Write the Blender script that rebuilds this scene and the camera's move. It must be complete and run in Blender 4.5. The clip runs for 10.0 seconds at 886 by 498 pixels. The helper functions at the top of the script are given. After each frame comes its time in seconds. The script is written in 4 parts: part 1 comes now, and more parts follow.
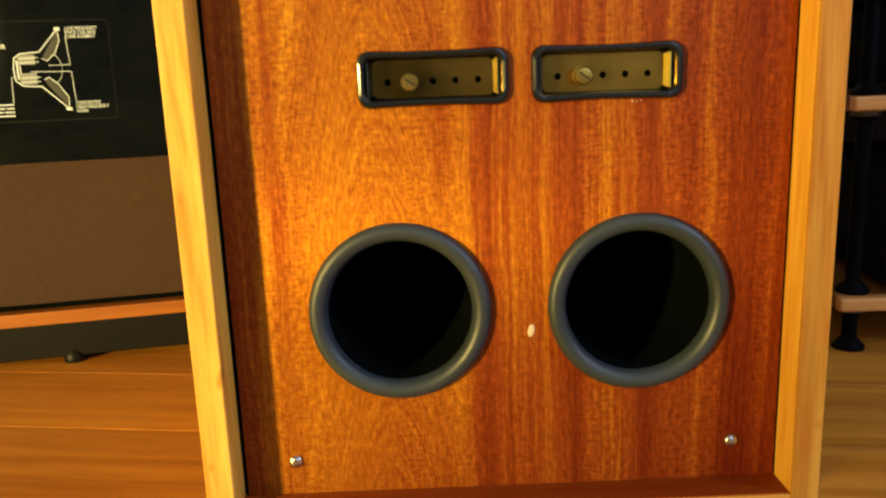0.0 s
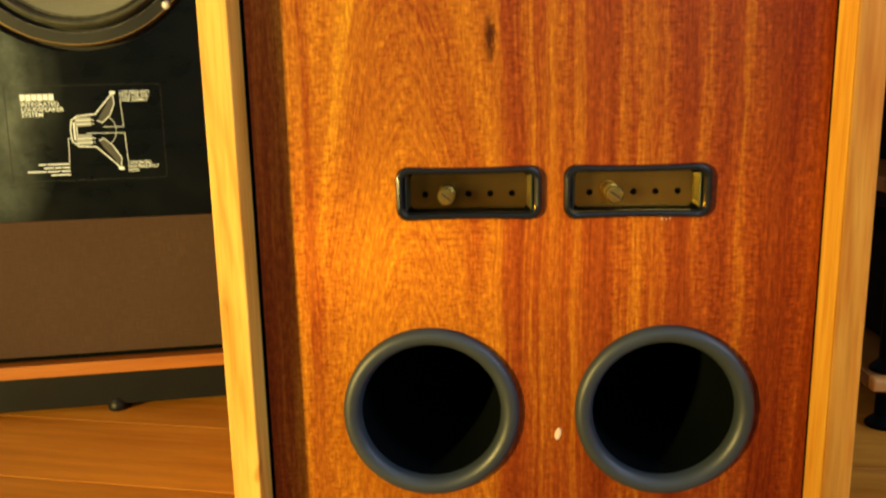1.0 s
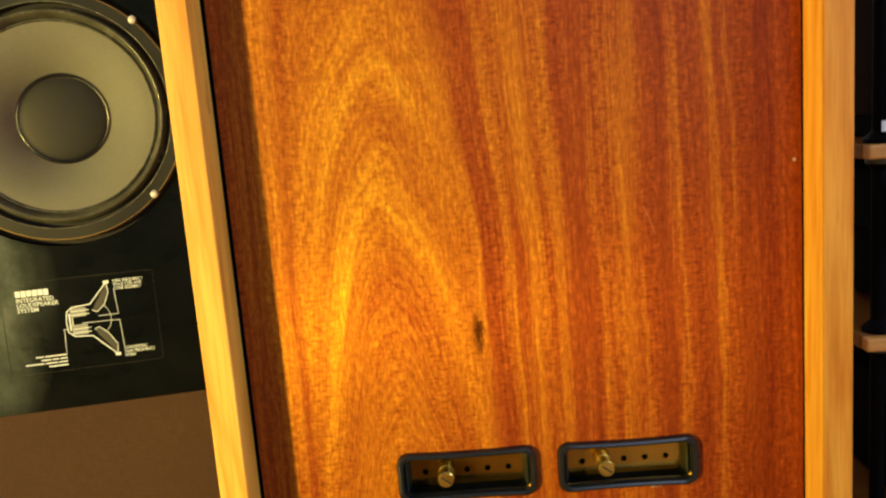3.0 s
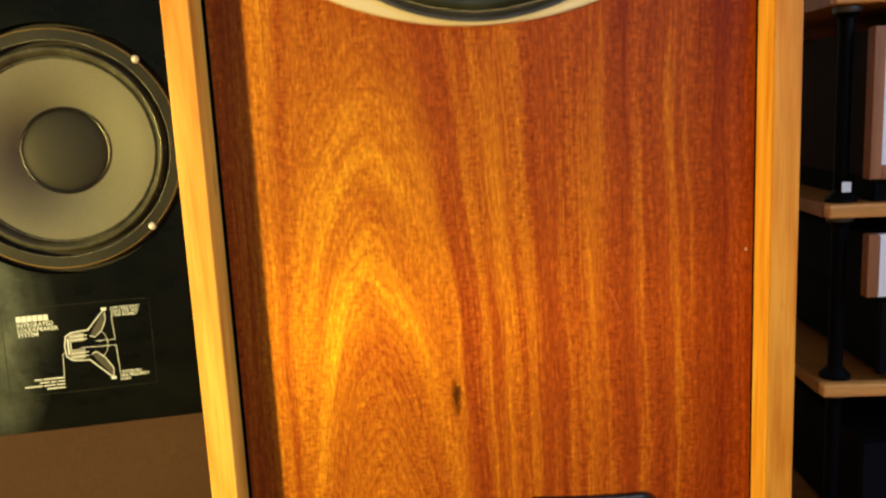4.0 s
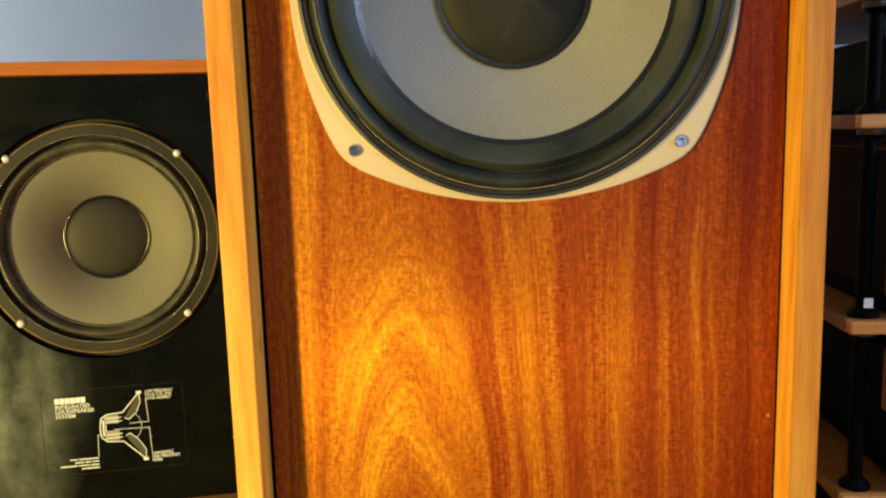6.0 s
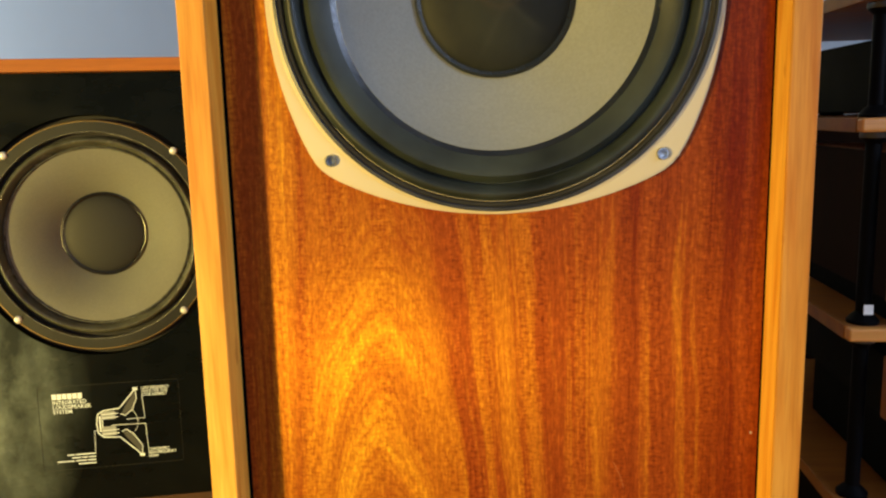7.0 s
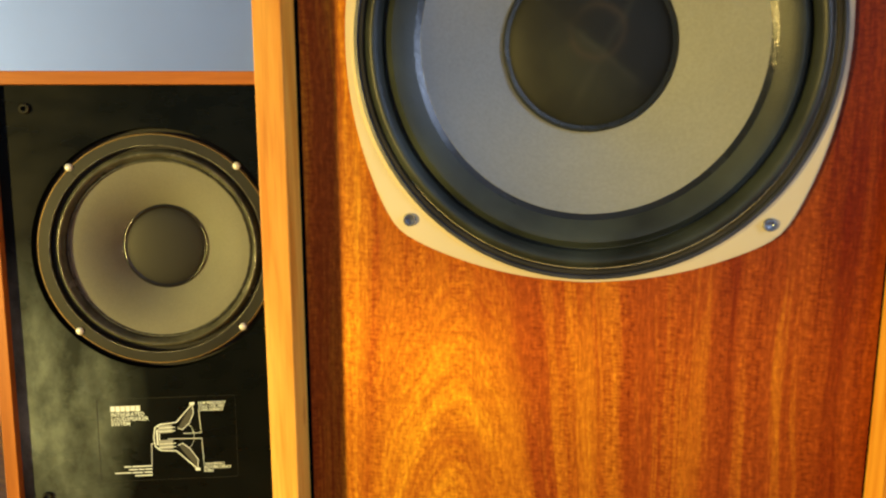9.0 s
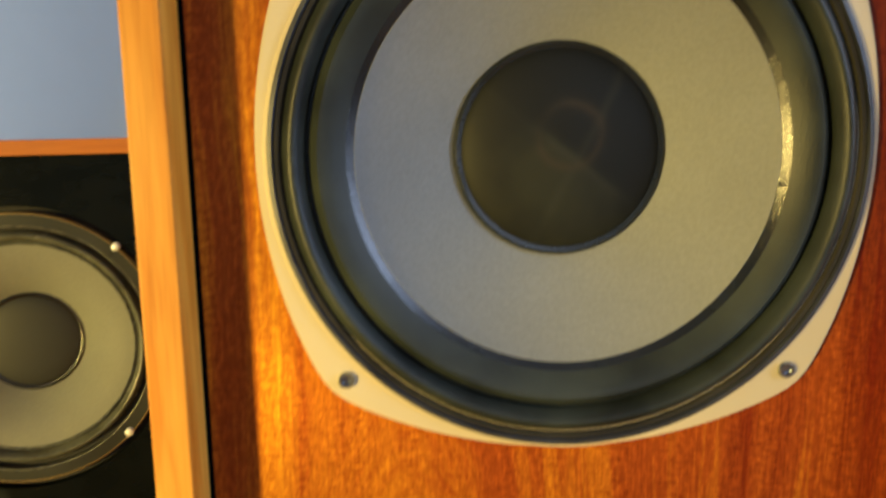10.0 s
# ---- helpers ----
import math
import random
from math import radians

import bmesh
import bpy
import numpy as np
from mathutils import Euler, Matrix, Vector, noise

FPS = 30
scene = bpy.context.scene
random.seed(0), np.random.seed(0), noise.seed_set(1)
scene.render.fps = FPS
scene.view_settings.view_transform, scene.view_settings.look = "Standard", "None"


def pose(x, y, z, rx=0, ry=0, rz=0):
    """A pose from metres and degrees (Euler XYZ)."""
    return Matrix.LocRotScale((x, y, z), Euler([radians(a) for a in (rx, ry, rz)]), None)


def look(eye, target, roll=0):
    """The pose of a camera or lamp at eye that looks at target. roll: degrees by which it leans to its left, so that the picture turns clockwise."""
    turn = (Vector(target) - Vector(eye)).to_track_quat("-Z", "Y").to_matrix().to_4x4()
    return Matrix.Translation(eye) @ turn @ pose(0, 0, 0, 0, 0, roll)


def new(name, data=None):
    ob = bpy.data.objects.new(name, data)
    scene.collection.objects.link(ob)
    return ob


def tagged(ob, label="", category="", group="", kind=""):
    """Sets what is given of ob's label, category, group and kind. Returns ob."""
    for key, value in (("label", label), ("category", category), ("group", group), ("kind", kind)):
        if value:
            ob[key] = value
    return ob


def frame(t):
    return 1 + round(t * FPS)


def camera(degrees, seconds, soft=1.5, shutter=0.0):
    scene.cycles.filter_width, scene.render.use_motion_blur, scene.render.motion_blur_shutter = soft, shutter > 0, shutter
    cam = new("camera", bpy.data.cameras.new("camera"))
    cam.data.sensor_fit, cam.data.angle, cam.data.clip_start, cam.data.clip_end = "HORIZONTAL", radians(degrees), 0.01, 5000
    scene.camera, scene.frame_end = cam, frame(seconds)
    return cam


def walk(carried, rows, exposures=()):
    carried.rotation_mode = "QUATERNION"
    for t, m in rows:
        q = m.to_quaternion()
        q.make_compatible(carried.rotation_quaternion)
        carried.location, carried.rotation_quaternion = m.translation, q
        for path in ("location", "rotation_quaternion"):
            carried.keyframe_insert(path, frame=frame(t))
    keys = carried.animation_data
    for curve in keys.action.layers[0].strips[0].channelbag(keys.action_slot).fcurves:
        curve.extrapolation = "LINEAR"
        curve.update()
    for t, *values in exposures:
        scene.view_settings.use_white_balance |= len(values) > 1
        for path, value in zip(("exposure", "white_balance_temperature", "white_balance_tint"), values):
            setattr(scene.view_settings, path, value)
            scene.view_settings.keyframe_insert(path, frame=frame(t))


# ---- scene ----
cam = camera(57.9, 10.0, soft=2.2, shutter=0.5)
PATH = [
    (0, (-0.045, -0.533, 0.348), (-0.036, 1.42, -0.085), -2.2),
    (0.5, (-0.046, -0.539, 0.381), (-0.08, 1.414, -0.048), -1.8),
    (1, (-0.041, -0.54, 0.415), (-0.121, 1.418, 0.018), -1.2),
    (1.5, (-0.035, -0.538, 0.444), (-0.095, 1.429, 0.085), -4.1),
    (2, (-0.034, -0.532, 0.481), (-0.09, 1.44, 0.151), -5.2),
    (2.5, (-0.038, -0.53, 0.534), (-0.102, 1.451, 0.266), -5.3),
    (2.7, (-0.04, -0.529, 0.564), (-0.095, 1.447, 0.263), -5.1),
    (3.8, (-0.031, -0.569, 0.638), (-0.048, 1.401, 0.298), -3.2),
    (4, (-0.032, -0.576, 0.658), (-0.04, 1.395, 0.32), -2.9),
    (4.5, (-0.032, -0.59, 0.694), (-0.006, 1.384, 0.376), -3.2),
    (5, (-0.039, -0.607, 0.728), (-0.021, 1.372, 0.444), -3.2),
    (5.5, (-0.043, -0.596, 0.748), (-0.034, 1.384, 0.464), -3.1),
    (5.7, (-0.044, -0.591, 0.758), (-0.063, 1.388, 0.47), -2.5),
    (7, (-0.011, -0.574, 0.786), (-0.106, 1.396, 0.457), -1.4),
    (7.5, (-0.02, -0.563, 0.797), (-0.146, 1.402, 0.451), -1.6),
    (8, (-0.017, -0.546, 0.817), (-0.163, 1.419, 0.477), -0.7),
    (8.5, (-0.022, -0.537, 0.831), (-0.194, 1.426, 0.488), 0.0),
    (9, (-0.037, -0.533, 0.836), (-0.249, 1.422, 0.467), -0.1),
    (9.5, (-0.067, -0.457, 0.853), (-0.158, 1.504, 0.474), 0.5),
    (10, (-0.075, -0.41, 0.893), (-0.026, 1.562, 0.561), -0.9),
]
walk(cam, [(t, look(eye, target, roll)) for t, eye, target, roll in PATH])

# ---------------------------------------------------------------- light
world = bpy.data.worlds.new("world")
scene.world = world
world.use_nodes = True
wn = world.node_tree
sky = wn.nodes.new("ShaderNodeTexSky")
sky.sky_type, sky.sun_disc = "NISHITA", False
sky.sun_elevation, sky.sun_rotation = radians(14), radians(230)
wn.nodes["Background"].inputs["Strength"].default_value = 0.10
wn.links.new(sky.outputs["Color"], wn.nodes["Background"].inputs["Color"])

ROOM_TURN = -8.4
room = pose(0, 0, 0, 0, 0, ROOM_TURN)
A0, A1, B0, B1, CEIL = -2.7, 2.3, -2.9, 1.35, 2.55          # the room along and across its floor boards
WIN = (-1.05, -0.40, 0.75, 2.05)                            # window in the east wall: b0, b1, z0, z1
WIN2 = (0.40, 1.15, 0.45, 1.05)                             # unseen window added in the west wall, near the corner
WIN3 = (0.95, 2.20, 0.60, 2.10)                           # window in the wall behind the camera: a0, a1, z0, z1


def lamp(name, kind, m, energy, colour, size=(), spot=()):
    data = bpy.data.lights.new(name, kind)
    data.energy, data.color = energy, colour
    if size:
        data.shape, data.size, data.size_y = "RECTANGLE", size[0], size[1]
    if spot:
        data.spot_size, data.spot_blend, data.shadow_soft_size = spot
    ob = new(name, data)
    ob.matrix_world = m
    return ob


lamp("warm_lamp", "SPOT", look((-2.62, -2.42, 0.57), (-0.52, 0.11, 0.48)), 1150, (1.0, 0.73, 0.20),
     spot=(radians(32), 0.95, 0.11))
wb, wz = (WIN[0] + WIN[1]) / 2, (WIN[2] + WIN[3]) / 2
lamp("window_daylight", "AREA", room @ look((A1 + 0.01, wb, wz), (A1 - 1, wb, wz - 0.1)), 42, (0.57, 0.71, 1.0),
     size=(WIN[1] - WIN[0], WIN[3] - WIN[2]))
ua, uz = (WIN3[0] + WIN3[1]) / 2, (WIN3[2] + WIN3[3]) / 2
lamp("window_daylight", "AREA", room @ look((ua, B0 - 0.01, uz), (ua, B0 + 1, uz - 0.1)), 17, (0.60, 0.72, 1.0),
     size=(WIN3[1] - WIN3[0], WIN3[3] - WIN3[2]))
# added fill light for the north wall; its window is made up
vb, vz = (WIN2[0] + WIN2[1]) / 2, (WIN2[2] + WIN2[3]) / 2
wall_fill = lamp("window_daylight", "AREA", room @ look((A0 - 0.01, vb, vz), (A0 + 1, vb + 0.60, vz + 0.30)), 7.3, (0.86, 0.94, 0.98),
                  size=(WIN2[1] - WIN2[0], WIN2[3] - WIN2[2]))
wall_fill.data.spread = radians(84)                        # narrowed spread keeps this added light on the wall



# ---------------------------------------------------------------- materials
def nodes_of(name):
    m = bpy.data.materials.new(name)
    m.use_nodes = True
    return m, m.node_tree, m.node_tree.nodes["Principled BSDF"]


def node(tree, kind, **sets):
    n = tree.nodes.new(kind)
    for key, value in sets.items():
        n.inputs[key].default_value = value
    return n


def ramp(tree, source, stops):
    n = tree.nodes.new("ShaderNodeValToRGB")
    while len(n.color_ramp.elements) < len(stops):
        n.color_ramp.elements.new(0.5)
    for e, (p, c) in zip(n.color_ramp.elements, stops):
        e.position, e.color = p, (*c, 1) if len(c) == 3 else c
    tree.links.new(source, n.inputs[0])
    return n.outputs[0]


def maths(tree, op, a, b=None, c=None):
    n = tree.nodes.new("ShaderNodeMath")
    n.operation = op
    for i, v in enumerate((a, b, c)):
        if v is None:
            continue
        if isinstance(v, (int, float)):
            n.inputs[i].default_value = v
        else:
            tree.links.new(v, n.inputs[i])
    return n.outputs[0]


def stretched(tree, scale, coords="Object", offset=(0, 0, 0)):
    tc = tree.nodes.new("ShaderNodeTexCoord")
    mp = tree.nodes.new("ShaderNodeMapping")
    mp.inputs["Scale"].default_value, mp.inputs["Location"].default_value = scale, offset
    tree.links.new(tc.outputs[coords], mp.inputs["Vector"])
    return mp.outputs["Vector"]


def grit(tree, vector, scale, detail=3.0, rough=0.55):
    n = node(tree, "ShaderNodeTexNoise", Scale=scale, Detail=detail, Roughness=rough)
    tree.links.new(vector, n.inputs["Vector"])
    return n.outputs["Fac"]


def mix(tree, fac, a, b, kind="MIX"):
    n = tree.nodes.new("ShaderNodeMix")
    n.data_type, n.blend_type = "RGBA", kind
    for slot, v in ((0, fac), (6, a), (7, b)):
        if isinstance(v, (int, float)):
            n.inputs[slot].default_value = v
        elif isinstance(v, tuple):
            n.inputs[slot].default_value = (*v, 1) if len(v) == 3 else v
        else:
            tree.links.new(v, n.inputs[slot])
    return n.outputs[2]


def bump(tree, bsdf, height, strength, distance=0.001):
    n = node(tree, "ShaderNodeBump", Strength=strength, Distance=distance)
    tree.links.new(height, n.inputs["Height"])
    tree.links.new(n.outputs["Normal"], bsdf.inputs["Normal"])


def plain(name, colour, rough, metal=0.0, spread=0.15, scale=60.0, relief=0.15, coat=0.0, gloss=0.5):
    """A surface with a little uneven colour, uneven gloss and fine relief."""
    m, t, b = nodes_of(name)
    v = stretched(t, (1, 1, 1))
    big, fine = grit(t, v, scale * 0.15, 4), grit(t, v, scale * 8, 2)
    dark, light = tuple(c * (1 - spread) for c in colour), tuple(min(1, c * (1 + spread)) for c in colour)
    t.links.new(ramp(t, big, [(0.3, dark), (0.7, light)]), b.inputs["Base Color"])
    t.links.new(maths(t, "MULTIPLY_ADD", big, 0.25, rough - 0.125), b.inputs["Roughness"])
    b.inputs["Metallic"].default_value = metal
    b.inputs["Coat Weight"].default_value = coat
    b.inputs["Specular IOR Level"].default_value = gloss
    bump(t, b, fine, relief, 0.0004)
    return m


def veneer():
    """Flame-figured mahogany veneer: nested arches to one side, straight ribbons to the other, short flecks and pores."""
    m, t, b = nodes_of("mahogany_veneer")
    tc = t.nodes.new("ShaderNodeTexCoord")
    sep = t.nodes.new("ShaderNodeSeparateXYZ")
    t.links.new(tc.outputs["Object"], sep.inputs[0])
    z = sep.outputs["Z"]

    def level(source, stops):
        return ramp(t, source, [(p, (v,) * 3) for p, v in stops])

    wob = maths(t, "SUBTRACT", grit(t, stretched(t, (9, 9, 4.0)), 1.0, 3), 0.5)
    x = maths(t, "MULTIPLY_ADD", wob, 0.022, sep.outputs["X"])
    dx = maths(t, "ADD", x, 0.086)
    # arches, steeper towards the foot of the board
    reach = maths(t, "SUBTRACT", maths(t, "SQRT", maths(t, "ADD", maths(t, "MULTIPLY", dx, dx), 0.0007)), 0.0265)
    steep = maths(t, "MINIMUM", maths(t, "MAXIMUM", maths(t, "MULTIPLY_ADD", maths(t, "SUBTRACT", 0.60, z), 14.0, 2.5), 2.5), 5.6)
    q = maths(t, "MULTIPLY_ADD", reach, steep, z)
    q = maths(t, "MULTIPLY_ADD", wob, 0.05, q)
    q = maths(t, "MULTIPLY_ADD", maths(t, "SUBTRACT", grit(t, stretched(t, (160, 160, 60)), 1.0, 2), 0.5), 0.012, q)
    flame = level(q, [(0.10, 0.49), (0.24, 0.495), (0.36, 0.505), (0.44, 0.465), (0.50, 0.450), (0.530, 0.505), (0.552, 0.57), (0.570, 0.54), (0.585, 0.495),
                      (0.603, 0.480), (0.615, 0.53), (0.630, 0.570), (0.642, 0.51), (0.662, 0.550), (0.680, 0.50), (0.700, 0.490), (0.76, 0.475)])
    thread = t.nodes.new("ShaderNodeCombineXYZ")
    t.links.new(maths(t, "MULTIPLY", q, 170.0), thread.inputs[0])
    t.links.new(maths(t, "MULTIPLY", dx, 46.0), thread.inputs[1])
    thin = grit(t, thread.outputs[0], 1.0, 3, 0.6)
    flame = maths(t, "MULTIPLY_ADD", maths(t, "SUBTRACT", thin, 0.5), 0.26, flame)
    # ribbons that lean away from the flame below the drive unit
    lean = level(z, [(0.50, 1.0), (0.76, 0.0)])
    fan = level(maths(t, "ADD", dx, 0.2), [(0.08, 0.5), (0.15, 0.36), (0.20, 0.5), (0.255, 0.86), (0.36, 0.5)])
    u = maths(t, "SUBTRACT", x, maths(t, "MULTIPLY", maths(t, "MULTIPLY", lean, maths(t, "SUBTRACT", fan, 0.5)), 0.10))
    u = maths(t, "MULTIPLY_ADD", maths(t, "SUBTRACT", grit(t, stretched(t, (120, 120, 7)), 1.0, 3), 0.5), 0.006, u)
    # first stop: the side panel's shade painted into the veneer's left edge
    band = level(maths(t, "ADD", u, 0.2), [(0.027, 0.355), (0.041, 0.54), (0.058, 0.40), (0.066, 0.50), (0.142, 0.50), (0.150, 0.32), (0.160, 0.36), (0.170, 0.51),
                 (0.175, 0.43), (0.183, 0.505), (0.212, 0.49), (0.222, 0.43), (0.244, 0.385), (0.249, 0.45), (0.270, 0.50), (0.285, 0.51), (0.292, 0.385),
                 (0.303, 0.36), (0.309, 0.475), (0.316, 0.42), (0.328, 0.40), (0.336, 0.475), (0.346, 0.49), (0.353, 0.365), (0.370, 0.34), (0.376, 0.40), (0.386, 0.37)])
    bend = t.nodes.new("ShaderNodeCombineXYZ")
    t.links.new(maths(t, "MULTIPLY_ADD", u, 84.0, 7.3), bend.inputs[0])
    t.links.new(maths(t, "MULTIPLY", z, 2.2), bend.inputs[2])
    ribbon = grit(t, bend.outputs[0], 1.0, 6, 0.66)
    bend2 = t.nodes.new("ShaderNodeCombineXYZ")
    t.links.new(maths(t, "MULTIPLY", u, 290.0), bend2.inputs[0])
    t.links.new(maths(t, "MULTIPLY", z, 7.0), bend2.inputs[2])
    line = grit(t, bend2.outputs[0], 1.0, 3, 0.6)
    ribbon = maths(t, "MULTIPLY_ADD", maths(t, "SUBTRACT", line, 0.5), 0.64, ribbon)
    straight = maths(t, "MULTIPLY_ADD", maths(t, "SUBTRACT", ribbon, 0.5), 0.32, maths(t, "MULTIPLY_ADD", band, 0.60, 0.185))
    near = level(maths(t, "ABSOLUTE", maths(t, "ADD", x, 0.094)), [(0.028, 1.0), (0.072, 0.0)])
    above = level(z, [(0.64, 1.0), (0.73, 0.45)])
    tone = mix(t, maths(t, "MULTIPLY", near, above), straight, flame)
    # slow changes over the sheet, lamp falloff painted in with them: redder at the top, at the foot and along one side
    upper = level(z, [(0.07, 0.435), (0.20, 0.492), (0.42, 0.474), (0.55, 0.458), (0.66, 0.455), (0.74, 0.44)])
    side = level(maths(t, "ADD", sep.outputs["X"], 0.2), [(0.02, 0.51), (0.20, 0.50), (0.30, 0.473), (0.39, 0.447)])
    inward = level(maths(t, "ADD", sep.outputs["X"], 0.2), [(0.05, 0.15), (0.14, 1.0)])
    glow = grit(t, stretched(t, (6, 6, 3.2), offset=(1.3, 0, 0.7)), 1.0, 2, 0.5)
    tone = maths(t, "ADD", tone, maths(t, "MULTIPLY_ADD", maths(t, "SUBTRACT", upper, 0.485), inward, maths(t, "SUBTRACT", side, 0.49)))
    tone = maths(t, "ADD", tone, maths(t, "MULTIPLY_ADD", glow, 0.16, -0.08))
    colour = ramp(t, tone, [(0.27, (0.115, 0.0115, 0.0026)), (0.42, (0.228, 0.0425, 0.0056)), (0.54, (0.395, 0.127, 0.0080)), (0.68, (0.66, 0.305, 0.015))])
    fleck = grit(t, stretched(t, (430, 430, 130)), 1.0, 3, 0.68)
    colour = mix(t, 0.55, colour, ramp(t, fleck, [(0.34, (0.66, 0.54, 0.45)), (0.50, (1, 1, 1)), (0.64, (1.6, 1.75, 1.5))]), "MULTIPLY")
    pores = ramp(t, grit(t, stretched(t, (820, 820, 42)), 1.0, 2, 0.5), [(0.36, (0.5, 0.4, 0.35)), (0.50, (1, 1, 1))])
    colour = mix(t, 0.28, colour, pores, "MULTIPLY")
    tick = ramp(t, grit(t, stretched(t, (170, 170, 420), offset=(0.7, 0, 0.3)), 1.0, 3, 0.6), [(0.36, (0.66, 0.52, 0.45)), (0.48, (1, 1, 1)), (0.66, (1.35, 1.5, 1.4))])
    stripes = ramp(t, grit(t, stretched(t, (55, 55, 1.6), offset=(5.2, 0, 0.1)), 1.0, 3, 0.5), [(0.42, (0, 0, 0)), (0.58, (1, 1, 1))])
    colour = mix(t, maths(t, "MULTIPLY_ADD", stripes, 0.55, 0.2), colour, mix(t, 1.0, colour, tick, "MULTIPLY"))
    # a small dark pin knot
    kx = maths(t, "MULTIPLY_ADD", maths(t, "SUBTRACT", fleck, 0.5), 2.2, maths(t, "MULTIPLY", maths(t, "ADD", sep.outputs["X"], 0.0297), 215.0))
    kz = maths(t, "MULTIPLY", maths(t, "SUBTRACT", z, 0.4455), 52.0)
    knot = ramp(t, maths(t, "ADD", maths(t, "MULTIPLY", kx, kx), maths(t, "MULTIPLY", kz, kz)), [(0.05, (0.10, 0.07, 0.06)), (0.9, (1, 1, 1))])
    colour = mix(t, 0.9, colour, knot, "MULTIPLY")
    t.links.new(colour, b.inputs["Base Color"])
    t.links.new(maths(t, "MULTIPLY_ADD", ribbon, 0.2, 0.30), b.inputs["Roughness"])
    b.inputs["Specular IOR Level"].default_value = 0.11
    bump(t, b, pores, 0.12, 0.0004)
    # upright fibres that dip a little into the sheet: a silky reflection, wide across the grain and narrow along it
    across = node(t, "ShaderNodeCombineXYZ", X=0.0, Y=0.0, Z=1.0)
    silk = node(t, "ShaderNodeBsdfAnisotropic", Roughness=0.45, Anisotropy=0.65)
    t.links.new(mix(t, 1.0, colour, (1.15, 1.42, 1.4), "MULTIPLY"), silk.inputs["Color"])
    t.links.new(across.outputs[0], silk.inputs["Tangent"])
    dip = node(t, "ShaderNodeCombineXYZ", X=0.0, Y=-0.9863, Z=0.1650)
    t.links.new(dip.outputs[0], silk.inputs["Normal"])
    both = node(t, "ShaderNodeMixShader", Fac=0.135)
    t.links.new(b.outputs[0], both.inputs[1])
    t.links.new(silk.outputs[0], both.inputs[2])
    t.links.new(both.outputs[0], t.nodes["Material Output"].inputs["Surface"])
    return m


def timber(name, light, dark, along="Z", rough=0.42, figure=1.0, gloss=0.4, head=None):
    """Plain-sawn timber with its grain along one axis."""
    m, t, b = nodes_of(name)
    k = {"X": (2.2, 38, 38), "Y": (38, 2.2, 38), "Z": (38, 38, 2.2)}[along]
    f = {"X": (25, 700, 700), "Y": (700, 25, 700), "Z": (700, 700, 25)}[along]
    info = t.nodes.new("ShaderNodeObjectInfo")
    off = t.nodes.new("ShaderNodeVectorMath")
    off.operation = "ADD"
    t.links.new(stretched(t, k), off.inputs[0])
    t.links.new(maths(t, "MULTIPLY", info.outputs["Random"], 37.0), off.inputs[1])
    n = grit(t, off.outputs[0], 1.0, 5, 0.6)
    fine = grit(t, stretched(t, f), 1.0, 2)
    mid = tuple((a + c) / 2 for a, c in zip(light, dark))
    w = 0.18 / figure
    colour = ramp(t, n, [(0.5 - w, dark), (0.5, mid), (0.5 + w, light)])
    shade = ramp(t, info.outputs["Random"], [(0.0, (0.86, 0.85, 0.84)), (1.0, (1.08, 1.06, 1.03))])
    colour = mix(t, 0.7, colour, shade, "MULTIPLY")
    colour = mix(t, 0.3, colour, ramp(t, fine, [(0.35, (0.6, 0.55, 0.5)), (0.55, (1, 1, 1))]), "MULTIPLY")
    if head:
        # lamp falloff with height put into the colour: tan towards the board's upper end
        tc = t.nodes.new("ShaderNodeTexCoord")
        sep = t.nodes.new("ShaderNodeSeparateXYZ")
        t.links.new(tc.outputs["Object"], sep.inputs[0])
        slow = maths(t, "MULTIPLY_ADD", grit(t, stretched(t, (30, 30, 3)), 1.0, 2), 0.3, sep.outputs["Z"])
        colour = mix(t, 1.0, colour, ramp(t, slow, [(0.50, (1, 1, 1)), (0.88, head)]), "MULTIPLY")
        knots = ramp(t, grit(t, stretched(t, (60, 60, 22), offset=(0.3, 0.2, 0.9)), 1.0, 2), [(0.24, (0.62, 0.45, 0.35)), (0.30, (1, 1, 1))])
        colour = mix(t, 0.7, colour, knots, "MULTIPLY")
        # long drifting streaks of orange heartwood
        sway = t.nodes.new("ShaderNodeVectorMath")
        sway.operation = "ADD"
        t.links.new(stretched(t, (105, 105, 3.4), offset=(0.6, 0.1, 0.4)), sway.inputs[0])
        t.links.new(maths(t, "MULTIPLY", sep.outputs["Z"], 5.0), sway.inputs[1])
        streak = ramp(t, grit(t, sway.outputs[0], 1.0, 3, 0.5), [(0.34, (0.84, 0.60, 0.30)), (0.47, (0.96, 0.86, 0.68)), (0.62, (1.06, 1.08, 1.05))])
        colour = mix(t, 0.75, colour, streak, "MULTIPLY")
    t.links.new(colour, b.inputs["Base Color"])
    t.links.new(maths(t, "MULTIPLY_ADD", n, 0.2, rough - 0.1), b.inputs["Roughness"])
    b.inputs["Specular IOR Level"].default_value = gloss
    bump(t, b, fine, 0.1, 0.0003)
    return m


